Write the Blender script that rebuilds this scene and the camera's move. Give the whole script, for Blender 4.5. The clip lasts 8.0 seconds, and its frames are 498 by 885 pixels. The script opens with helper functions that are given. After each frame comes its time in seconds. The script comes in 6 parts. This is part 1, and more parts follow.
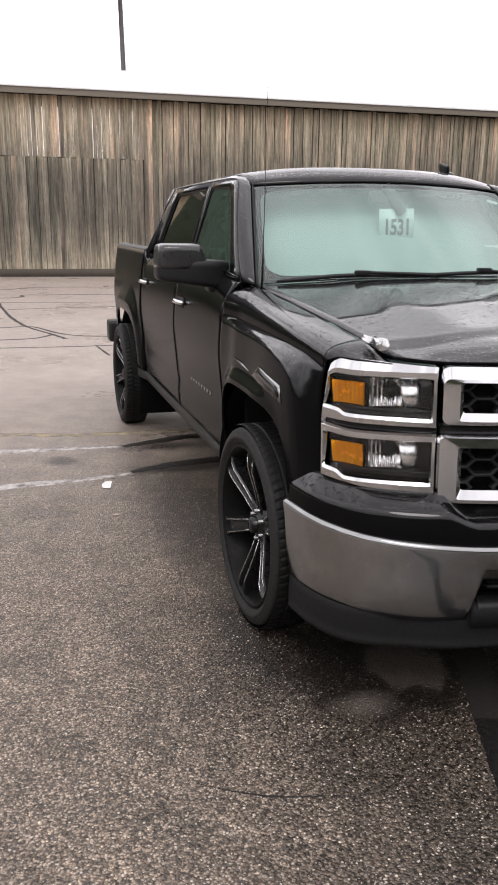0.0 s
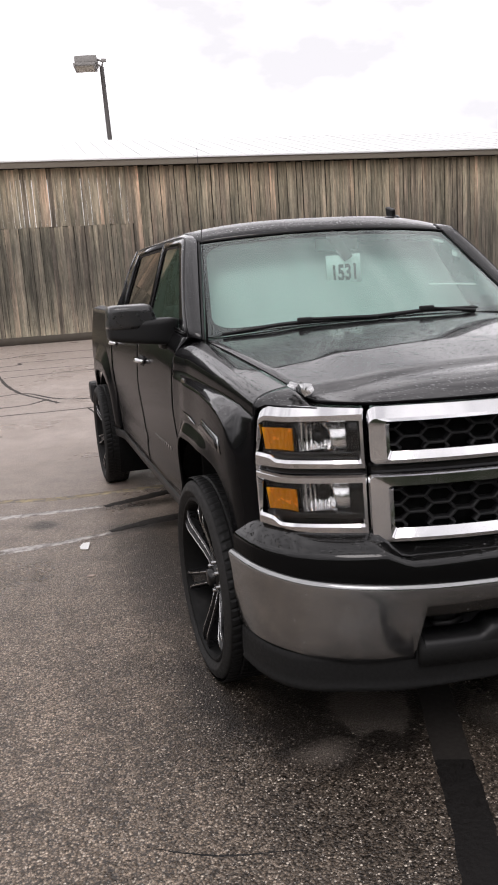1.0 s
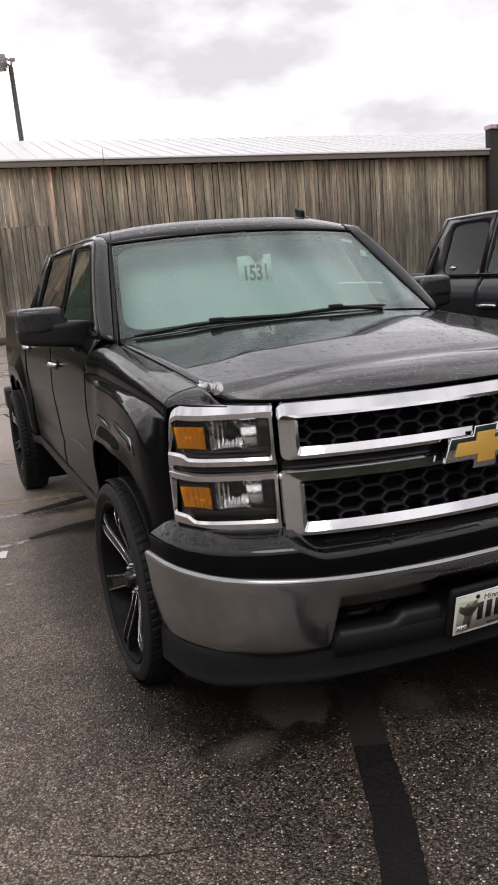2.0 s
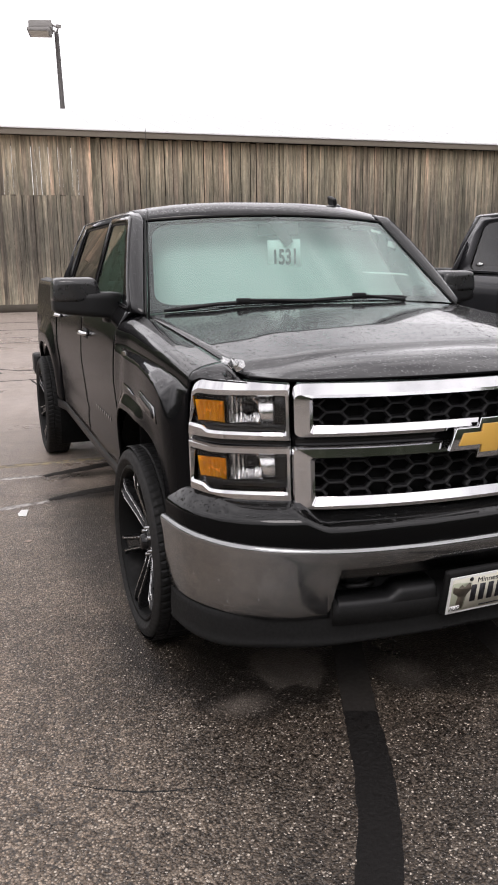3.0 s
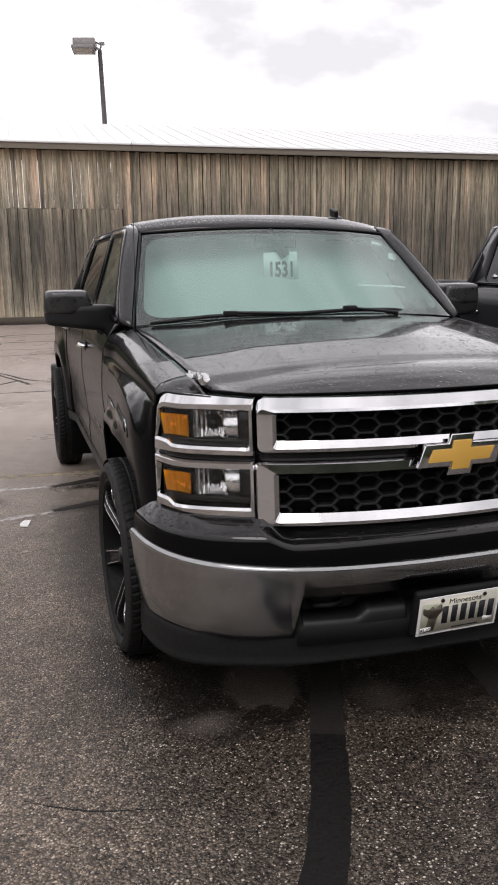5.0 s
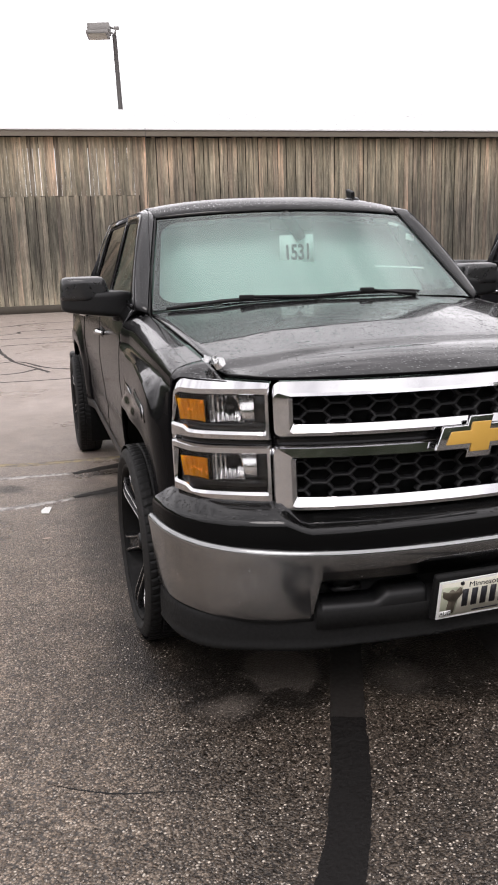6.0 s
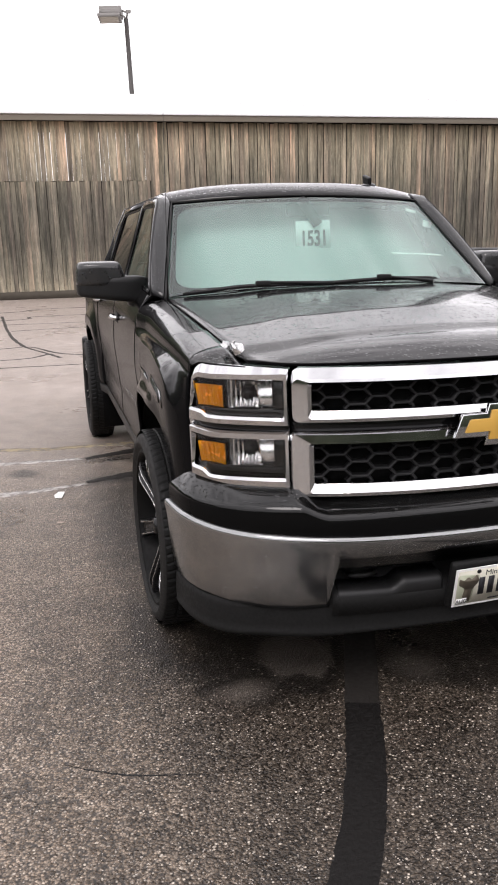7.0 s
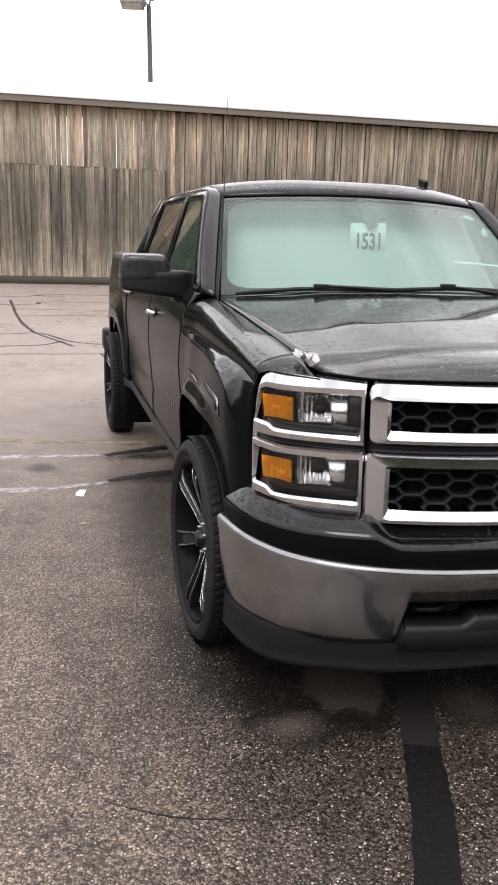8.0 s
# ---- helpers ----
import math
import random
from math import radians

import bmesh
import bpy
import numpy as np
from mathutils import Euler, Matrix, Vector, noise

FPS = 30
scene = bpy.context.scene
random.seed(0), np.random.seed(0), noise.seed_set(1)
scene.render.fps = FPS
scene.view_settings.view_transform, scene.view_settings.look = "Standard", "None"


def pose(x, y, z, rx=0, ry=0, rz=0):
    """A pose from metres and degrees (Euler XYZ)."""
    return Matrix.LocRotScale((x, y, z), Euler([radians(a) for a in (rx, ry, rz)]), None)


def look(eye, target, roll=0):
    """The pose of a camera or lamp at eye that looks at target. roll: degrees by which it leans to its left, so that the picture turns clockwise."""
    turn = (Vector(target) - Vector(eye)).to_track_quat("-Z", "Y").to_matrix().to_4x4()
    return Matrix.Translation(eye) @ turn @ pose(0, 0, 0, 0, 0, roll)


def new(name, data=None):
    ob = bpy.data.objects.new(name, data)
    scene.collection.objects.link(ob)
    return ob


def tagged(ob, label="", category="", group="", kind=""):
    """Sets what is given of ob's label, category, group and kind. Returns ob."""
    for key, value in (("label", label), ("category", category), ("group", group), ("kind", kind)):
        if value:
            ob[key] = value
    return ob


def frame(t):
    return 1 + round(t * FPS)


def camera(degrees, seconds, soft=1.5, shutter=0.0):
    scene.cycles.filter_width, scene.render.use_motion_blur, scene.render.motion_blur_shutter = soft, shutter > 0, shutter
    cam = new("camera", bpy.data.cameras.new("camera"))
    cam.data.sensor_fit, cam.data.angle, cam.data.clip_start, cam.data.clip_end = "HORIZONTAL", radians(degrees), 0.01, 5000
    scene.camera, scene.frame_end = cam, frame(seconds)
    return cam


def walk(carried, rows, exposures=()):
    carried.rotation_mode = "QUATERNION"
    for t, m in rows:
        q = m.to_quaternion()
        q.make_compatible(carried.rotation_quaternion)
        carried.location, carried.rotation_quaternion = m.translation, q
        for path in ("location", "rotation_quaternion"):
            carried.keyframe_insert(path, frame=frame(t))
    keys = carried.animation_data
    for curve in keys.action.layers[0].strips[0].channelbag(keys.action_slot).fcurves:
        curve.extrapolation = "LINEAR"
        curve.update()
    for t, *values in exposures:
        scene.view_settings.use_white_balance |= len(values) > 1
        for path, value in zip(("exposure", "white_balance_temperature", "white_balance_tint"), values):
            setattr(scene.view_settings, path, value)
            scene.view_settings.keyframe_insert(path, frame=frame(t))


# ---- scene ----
cam = camera(34.9, 8.0, soft=1.9)
PATH = [
    (0, (-1.886, -1.901, 1.547), (-1.336, -0.047, 1.037), 0.6),
    (0.5, (-1.73, -1.947, 1.551), (-1.301, -0.041, 1.124), -1.6),
    (1, (-1.647, -1.992, 1.551), (-1.117, -0.103, 1.163), -3.8),
    (1.5, (-1.625, -2.033, 1.551), (-0.908, -0.203, 1.179), -3.5),
    (2, (-1.613, -2.027, 1.543), (-0.906, -0.199, 1.146), -4.5),
    (2.2, (-1.617, -2.026, 1.542), (-0.942, -0.19, 1.129), -5.4),
    (3.3, (-1.666, -2.231, 1.556), (-1.021, -0.389, 1.118), 0.5),
    (3.5, (-1.628, -2.245, 1.56), (-1.0, -0.389, 1.16), 0.2),
    (4, (-1.5, -2.244, 1.56), (-0.916, -0.361, 1.223), -0.1),
    (4.5, (-1.432, -2.222, 1.552), (-0.846, -0.346, 1.18), -0.4),
    (6, (-1.386, -2.211, 1.543), (-0.879, -0.328, 1.099), -1.9),
    (6.5, (-1.387, -2.224, 1.536), (-0.868, -0.347, 1.08), -1.9),
    (7, (-1.418, -2.203, 1.538), (-0.933, -0.321, 1.064), -1.5),
    (7.5, (-1.479, -2.085, 1.535), (-1.083, -0.188, 1.039), -0.7),
    (8, (-1.589, -1.945, 1.552), (-1.093, -0.069, 1.068), 1.7),
]
EXPOSURE = [(0.0, 0.65, 6500, 16), (0.5, 0.5, 6500, 16), (1.0, 0.38, 6500, 16), (1.5, 0.22, 6500, 16), (2.0, 0.12, 6500, 16), (3.3, 0.62, 6500, 16), (3.5, 0.6, 6500, 16), (4.0, 0.36, 6500, 16), (4.5, 0.18, 6500, 16), (6.0, 0.63, 6500, 16), (6.5, 0.67, 6500, 16), (7.0, 0.72, 6500, 16), (7.5, 0.76, 6500, 16), (8.0, 0.78, 6500, 16)]
walk(cam, [(t, look(eye, target, roll)) for t, eye, target, roll in PATH], EXPOSURE)

# ---- world, sun ----
SKY_TURN = 2.64
world = bpy.data.worlds.new("overcast_sky")
scene.world = world
world.use_nodes = True
wn, wl = world.node_tree.nodes, world.node_tree.links
wn.clear()
w_out, w_bg = wn.new("ShaderNodeOutputWorld"), wn.new("ShaderNodeBackground")
w_sky = wn.new("ShaderNodeTexSky")
w_sky.sky_type, w_sky.sun_disc = "NISHITA", False
w_sky.sun_elevation, w_sky.sun_rotation = radians(48), radians(200)
w_co, w_map = wn.new("ShaderNodeTexCoord"), wn.new("ShaderNodeMapping")
w_map.inputs["Scale"].default_value = (1.0, 1.0, 2.2)
w_map.inputs["Rotation"].default_value = (0, 0, SKY_TURN)
w_noise = wn.new("ShaderNodeTexNoise")
w_noise.inputs["Scale"].default_value, w_noise.inputs["Detail"].default_value, w_noise.inputs["Roughness"].default_value = 4.6, 6.0, 0.5
w_ramp = wn.new("ShaderNodeValToRGB")
w_ramp.color_ramp.elements[0].position, w_ramp.color_ramp.elements[0].color = 0.40, (7.5, 7.48, 7.5, 1)
w_ramp.color_ramp.elements[1].position, w_ramp.color_ramp.elements[1].color = 0.60, (13.0, 12.9, 12.8, 1)
w_mix = wn.new("ShaderNodeMix")
w_mix.data_type = "RGBA"
w_mix.inputs["Factor"].default_value = 0.93
w_bg.inputs["Strength"].default_value = 0.1
wl.new(w_co.outputs["Generated"], w_map.inputs["Vector"])
wl.new(w_map.outputs["Vector"], w_noise.inputs["Vector"])
wl.new(w_noise.outputs["Fac"], w_ramp.inputs["Fac"])
wl.new(w_sky.outputs["Color"], w_mix.inputs["A"])
wl.new(w_ramp.outputs["Color"], w_mix.inputs["B"])
wl.new(w_mix.outputs["Result"], w_bg.inputs["Color"])
wl.new(w_bg.outputs["Background"], w_out.inputs["Surface"])

sun_data = bpy.data.lights.new("sun", "SUN")
sun_data.energy, sun_data.angle, sun_data.color = 0.6, radians(25), (1.0, 0.97, 0.93)
sun = new("sun", sun_data)
sun.matrix_world = look((-6, -14, 18), (0, 0, 0))


# ---- materials ----
def material(name, base, rough=0.5, metal=0.0, **more):
    m = bpy.data.materials.new(name)
    m.use_nodes = True
    b = m.node_tree.nodes["Principled BSDF"]
    b.inputs["Base Color"].default_value = (*base, 1)
    b.inputs["Roughness"].default_value, b.inputs["Metallic"].default_value = rough, metal
    for key, value in more.items():
        b.inputs[key.replace("_", " ")].default_value = value
    return m


def nd(m, kind, **sets):
    n = m.node_tree.nodes.new(kind)
    for key, value in sets.items():
        if key in n.inputs:
            n.inputs[key].default_value = value
        else:
            n.inputs[key.replace("_", " ")].default_value = value
    return n


def wire(m, a, b):
    m.node_tree.links.new(a, b)


def bsdf(m):
    return m.node_tree.nodes["Principled BSDF"]


def ramp(m, source, stops):
    r = nd(m, "ShaderNodeValToRGB")
    els = r.color_ramp.elements
    while len(els) < len(stops):
        els.new(0.5)
    for e, (p, c) in zip(els, stops):
        e.position, e.color = p, (c, c, c, 1) if not isinstance(c, tuple) else (*c, 1)
    wire(m, source, r.inputs["Fac"])
    return r


def noise_tex(m, scale, detail=4.0, rough=0.55, stretch=None, coord="Object"):
    co = nd(m, "ShaderNodeTexCoord")
    n = nd(m, "ShaderNodeTexNoise", Scale=scale, Detail=detail, Roughness=rough)
    if stretch:
        mp = nd(m, "ShaderNodeMapping")
        mp.inputs["Scale"].default_value = stretch
        wire(m, co.outputs[coord], mp.inputs["Vector"])
        wire(m, mp.outputs["Vector"], n.inputs["Vector"])
    else:
        wire(m, co.outputs[coord], n.inputs["Vector"])
    return n


def bump(m, height, strength, distance):
    b = nd(m, "ShaderNodeBump", Strength=strength, Distance=distance)
    wire(m, height, b.inputs["Height"])
    wire(m, b.outputs["Normal"], bsdf(m).inputs["Normal"])
    return b


def grain(m, scale, amount, rough_span=None, strength=0.1, distance=0.001):
    """Adds uneven roughness and fine relief."""
    n = noise_tex(m, scale)
    if rough_span:
        r = ramp(m, n.outputs["Fac"], [(0.3, rough_span[0]), (0.7, rough_span[1])])
        wire(m, r.outputs["Color"], bsdf(m).inputs["Roughness"])
    bump(m, n.outputs["Fac"], strength, distance)
    return m


def wet_paint(name, base, drops, mist=0.03):
    """Black car paint under clear coat and rain: mirror-like and beaded with drops where it faces up, its sides
    darkened.
    """
    m = material(name, base, 0.20, 0.0, Coat_Weight=0.85, Coat_Roughness=0.025, Coat_IOR=1.5, Specular_IOR_Level=mist)
    geo = nd(m, "ShaderNodeNewGeometry")
    warp = noise_tex(m, 30.0, 2.0)
    wob = nd(m, "ShaderNodeVectorMath")
    wob.operation = "MULTIPLY_ADD"
    wob.inputs[1].default_value = (0.012, 0.012, 0.012)
    wire(m, warp.outputs["Color"], wob.inputs[0])
    wire(m, geo.outputs["Position"], wob.inputs[2])
    total = None
    for scale, lo, hi, few in ((24.0, 0.09, 0.19, 0.62), (48.0, 0.14, 0.27, 0.62), (105.0, 0.16, 0.32, 0.5)):
        v = nd(m, "ShaderNodeTexVoronoi", Scale=scale, Randomness=1.0)
        wire(m, wob.outputs["Vector"], v.inputs["Vector"])
        bead = ramp(m, v.outputs["Distance"], [(lo, 1.0), (hi, 0.0)])
        size = nd(m, "ShaderNodeSeparateColor")
        wire(m, v.outputs["Color"], size.inputs["Color"])
        some = ramp(m, size.outputs["Red"], [(few, 0.0), (few + 0.05, 1.0)])
        mul = nd(m, "ShaderNodeMath")
        mul.operation = "MULTIPLY"
        wire(m, bead.outputs["Color"], mul.inputs[0])
        wire(m, some.outputs["Color"], mul.inputs[1])
        if total is None:
            total = mul
        else:
            add = nd(m, "ShaderNodeMath")
            add.operation = "MAXIMUM"
            wire(m, total.outputs["Value"], add.inputs[0])
            wire(m, mul.outputs["Value"], add.inputs[1])
            total = add
    keep = noise_tex(m, 4.0, 3.0)
    sparse = ramp(m, keep.outputs["Fac"], [(0.36, 0.2), (0.54, drops)])
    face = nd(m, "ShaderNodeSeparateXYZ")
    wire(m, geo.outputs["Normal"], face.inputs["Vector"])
    flat = ramp(m, face.outputs["Z"], [(0.55, 0.0), (0.85, 1.0)])
    last = total.outputs["Value"]
    for other in (sparse.outputs["Color"], flat.outputs["Color"]):
        mul = nd(m, "ShaderNodeMath")
        mul.operation = "MULTIPLY"
        wire(m, last, mul.inputs[0])
        wire(m, other, mul.inputs[1])
        last = mul.outputs["Value"]
    b = bump(m, last, 0.9, 0.005)
    wire(m, b.outputs["Normal"], bsdf(m).inputs["Coat Normal"])
    # coat nearly off on upright faces: the dark of the sides is set here
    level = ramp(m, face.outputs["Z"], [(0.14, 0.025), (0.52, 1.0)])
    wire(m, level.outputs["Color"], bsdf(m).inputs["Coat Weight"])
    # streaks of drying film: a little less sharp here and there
    film = noise_tex(m, 3.0, 5.0, 0.6)
    dull = ramp(m, film.outputs["Fac"], [(0.42, 0.02), (0.64, 0.12)])
    wire(m, dull.outputs["Color"], bsdf(m).inputs["Coat Roughness"])
    return m


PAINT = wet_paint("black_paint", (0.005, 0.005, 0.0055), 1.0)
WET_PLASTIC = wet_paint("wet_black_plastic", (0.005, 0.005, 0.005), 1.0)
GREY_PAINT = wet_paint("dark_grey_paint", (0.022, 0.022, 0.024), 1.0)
CHROME = grain(material("chrome", (0.66, 0.66, 0.67), 0.08, 1.0), 30, 1, (0.05, 0.14), 0.03, 0.0005)
BUMPER_CHROME = grain(material("dusty_chrome", (0.335, 0.338, 0.340), 0.16, 1.0), 14, 1, (0.10, 0.22), 0.05, 0.0006)


def spotted_chrome():
    """Bumper chrome dulled by road film, with a sprinkle of dried drops."""
    m = grain(material("spotted_chrome", (0.335, 0.338, 0.340), 0.16, 1.0), 9, 1, (0.09, 0.24), 0.06, 0.0006)
    co = nd(m, "ShaderNodeTexCoord")
    v = nd(m, "ShaderNodeTexVoronoi", Scale=70.0, Randomness=1.0)
    wire(m, co.outputs["Object"], v.inputs["Vector"])
    pick = nd(m, "ShaderNodeSeparateColor")
    wire(m, v.outputs["Color"], pick.inputs["Color"])
    spot, few = ramp(m, v.outputs["Distance"], [(0.10, 1.0), (0.20, 0.0)]), ramp(m, pick.outputs["Green"], [(0.90, 0.0), (0.93, 1.0)])
    haze = ramp(m, noise_tex(m, 5.0, 6.0, 0.65).outputs["Fac"], [(0.42, 0.0), (0.72, 0.30)])
    both = nd(m, "ShaderNodeMath")
    both.operation = "MULTIPLY_ADD"
    wire(m, spot.outputs["Color"], both.inputs[0])
    wire(m, few.outputs["Color"], both.inputs[1])
    wire(m, haze.outputs["Color"], both.inputs[2])
    shine = nd(m, "ShaderNodeMapRange")
    shine.inputs["To Min"].default_value, shine.inputs["To Max"].default_value = 1.0, 0.45
    wire(m, both.outputs["Value"], shine.inputs["Value"])
    wire(m, shine.outputs["Result"], bsdf(m).inputs["Metallic"])
    return m


SPOTTED_CHROME = spotted_chrome()
BLACK_PLASTIC = grain(material("black_plastic", (0.009, 0.009, 0.0095), 0.5, 0.0, Specular_IOR_Level=0.35), 160, 1, (0.32, 0.55), 0.12, 0.0005)
GLOSS_PLASTIC = material("gloss_black_plastic", (0.005, 0.005, 0.0055), 0.2, 0.0, Specular_IOR_Level=0.4)
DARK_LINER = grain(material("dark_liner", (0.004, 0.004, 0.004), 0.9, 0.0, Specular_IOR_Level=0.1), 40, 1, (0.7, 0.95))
RUBBER = grain(material("tyre_rubber", (0.016, 0.0155, 0.015), 0.65, 0.0, Specular_IOR_Level=0.28), 70, 1, (0.55, 0.8), 0.3, 0.0015)
DARK_RUBBER = grain(material("air_dam_rubber", (0.0065, 0.0065, 0.0065), 0.5, 0.0, Specular_IOR_Level=0.28), 90, 1, (0.6, 0.8), 0.2, 0.001)
# darker than the side walls: the wheel arch's shade is put into this colour
TREAD = grain(material("shaded_tread_rubber", (0.006, 0.006, 0.006), 0.6, 0.0, Specular_IOR_Level=0.2), 70, 1, (0.45, 0.7), 0.2, 0.001)
RIM_BLACK = grain(material("satin_black_rim", (0.007, 0.007, 0.0075), 0.3, 0.0, Specular_IOR_Level=0.4), 50, 1, (0.2, 0.4))
MACHINED = material("machined_aluminium", (0.7, 0.7, 0.7), 0.22, 1.0)
GRILLE_BLACK = grain(material("grille_black", (0.009, 0.009, 0.0095), 0.4, 0.0, Specular_IOR_Level=0.22), 80, 1, (0.32, 0.5))
SEAM = material("seam_rubber", (0.006, 0.006, 0.006), 0.7)


def asphalt():
    """Rain-wet asphalt: brown-grey binder with pale stones near by, worn to a paler skin across the open lot."""
    m = material("wet_asphalt", (0.05, 0.05, 0.05), 0.5)
    geo = nd(m, "ShaderNodeNewGeometry")
    sep = nd(m, "ShaderNodeSeparateXYZ")
    wire(m, geo.outputs["Position"], sep.inputs["Vector"])
    stones = nd(m, "ShaderNodeTexVoronoi", Scale=125.0, Randomness=1.0)
    small = nd(m, "ShaderNodeTexVoronoi", Scale=260.0, Randomness=1.0)
    wire(m, geo.outputs["Position"], stones.inputs["Vector"])
    wire(m, geo.outputs["Position"], small.inputs["Vector"])
    wide = noise_tex(m, 0.55, 6.0, 0.6)
    mid = noise_tex(m, 5.0, 6.0, 0.65)
    tone, tone2 = nd(m, "ShaderNodeSeparateColor"), nd(m, "ShaderNodeSeparateColor")
    wire(m, stones.outputs["Color"], tone.inputs["Color"])
    wire(m, small.outputs["Color"], tone2.inputs["Color"])
    speck = ramp(m, tone.outputs["Red"], [(0.0, (0.037, 0.028, 0.0205)), (0.5, (0.096, 0.074, 0.056)), (0.85, (0.160, 0.126, 0.097)), (0.99, (0.205, 0.166, 0.130))])
    # crevices between the stones darkened in the colour, over the same cells as the bump
    pits = ramp(m, stones.outputs["Distance"], [(0.30, 1.18), (0.55, 0.85), (0.80, 0.30)])
    grit = ramp(m, tone2.outputs["Green"], [(0.0, 0.7), (0.6, 1.0), (0.95, 1.6)])
    dirt = ramp(m, mid.outputs["Fac"], [(0.32, 0.55), (0.52, 1.0), (0.72, 1.25)])
    last = speck.outputs["Color"]
    for other in (grit, dirt, pits):
        mix = nd(m, "ShaderNodeMix")
        mix.data_type, mix.blend_type = "RGBA", "MULTIPLY"
        mix.inputs["Factor"].default_value = 1.0
        wire(m, last, mix.inputs["A"])
        wire(m, other.outputs["Color"], mix.inputs["B"])
        last = mix.outputs["Result"]
    # paler worn skin across the lot, its edge broken up
    off = nd(m, "ShaderNodeMath")
    off.operation = "MULTIPLY_ADD"
    off.inputs[1].default_value = 3.4
    wire(m, wide.outputs["Fac"], off.inputs[0])
    wire(m, sep.outputs["Y"], off.inputs[2])
    part_y = nd(m, "ShaderNodeMapRange")
    part_y.inputs["From Min"].default_value, part_y.inputs["From Max"].default_value = 3.4, 9.0
    wire(m, off.outputs["Value"], part_y.inputs["Value"])
    skin = ramp(m, mid.outputs["Fac"], [(0.3, (0.174, 0.145, 0.128)), (0.7, (0.250, 0.213, 0.189))])
    over = nd(m, "ShaderNodeMix")
    over.data_type = "RGBA"
    wire(m, part_y.outputs["Result"], over.inputs["Factor"])
    wire(m, last, over.inputs["A"])
    wire(m, skin.outputs["Color"], over.inputs["B"])
    # darker towards the stalls, paler in the lane beside them, the edge broken up
    edge = nd(m, "ShaderNodeMath")
    edge.operation = "MULTIPLY_ADD"
    edge.inputs[1].default_value = 1.5
    blur = noise_tex(m, 1.3, 5.0, 0.6)
    drift = nd(m, "ShaderNodeMath")
    drift.operation = "MULTIPLY_ADD"
    drift.inputs[1].default_value = 2.0
    slow = noise_tex(m, 0.28, 4.0, 0.6)
    wire(m, slow.outputs["Fac"], drift.inputs[0])
    wire(m, sep.outputs["X"], drift.inputs[2])
    wire(m, blur.outputs["Fac"], edge.inputs[0])
    wire(m, drift.outputs["Value"], edge.inputs[2])
    slant = nd(m, "ShaderNodeMath")
    slant.operation = "MULTIPLY_ADD"
    slant.inputs[1].default_value = -0.22
    wire(m, sep.outputs["Y"], slant.inputs[0])
    wire(m, edge.outputs["Value"], slant.inputs[2])
    stall_tone = nd(m, "ShaderNodeMapRange")
    stall_tone.inputs["From Min"].default_value, stall_tone.inputs["From Max"].default_value = 0.0, 0.85
    stall_tone.inputs["To Min"].default_value, stall_tone.inputs["To Max"].default_value = 1.78, 0.55
    wire(m, slant.outputs["Value"], stall_tone.inputs["Value"])
    wet = nd(m, "ShaderNodeMix")
    wet.data_type, wet.blend_type = "RGBA", "MULTIPLY"
    wet.inputs["Factor"].default_value = 1.0
    # coarse grit that still tells from some metres away
    lumps = noise_tex(m, 60.0, 3.0, 0.75)
    patchy = ramp(m, lumps.outputs["Fac"], [(0.34, 0.60), (0.50, 1.0), (0.66, 1.45)])
    rough_top = nd(m, "ShaderNodeMix")
    rough_top.data_type, rough_top.blend_type = "RGBA", "MULTIPLY"
    rough_top.inputs["Factor"].default_value = 1.0
    wire(m, over.outputs["Result"], rough_top.inputs["A"])
    wire(m, patchy.outputs["Color"], rough_top.inputs["B"])
    wire(m, rough_top.outputs["Result"], wet.inputs["A"])
    wire(m, stall_tone.outputs["Result"], wet.inputs["B"])
    # soaked hollows under the truck's nose, smooth silt left in them, darker strips along its left side
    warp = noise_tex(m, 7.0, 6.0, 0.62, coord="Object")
    ground_tone = wet.outputs["Result"]
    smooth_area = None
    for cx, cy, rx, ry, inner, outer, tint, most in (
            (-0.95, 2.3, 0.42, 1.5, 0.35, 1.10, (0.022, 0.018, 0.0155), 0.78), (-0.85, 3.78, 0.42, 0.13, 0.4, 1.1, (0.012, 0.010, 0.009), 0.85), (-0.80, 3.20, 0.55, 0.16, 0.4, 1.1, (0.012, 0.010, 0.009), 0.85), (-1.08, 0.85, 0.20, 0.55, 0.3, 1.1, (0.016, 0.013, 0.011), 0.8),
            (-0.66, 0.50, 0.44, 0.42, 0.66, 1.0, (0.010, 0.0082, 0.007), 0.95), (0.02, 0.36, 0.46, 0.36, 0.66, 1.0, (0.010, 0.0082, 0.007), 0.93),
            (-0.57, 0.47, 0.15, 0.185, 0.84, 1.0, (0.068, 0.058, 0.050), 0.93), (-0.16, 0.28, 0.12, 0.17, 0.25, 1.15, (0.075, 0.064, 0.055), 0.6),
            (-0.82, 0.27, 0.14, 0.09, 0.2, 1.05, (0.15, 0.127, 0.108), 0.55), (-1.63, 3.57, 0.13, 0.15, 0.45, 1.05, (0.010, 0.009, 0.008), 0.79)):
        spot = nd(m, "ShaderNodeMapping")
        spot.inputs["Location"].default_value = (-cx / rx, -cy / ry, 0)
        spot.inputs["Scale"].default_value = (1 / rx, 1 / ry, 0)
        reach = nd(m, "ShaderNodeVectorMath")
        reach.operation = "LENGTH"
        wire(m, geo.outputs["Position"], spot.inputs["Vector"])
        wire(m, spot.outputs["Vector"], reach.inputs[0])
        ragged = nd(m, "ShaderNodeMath")
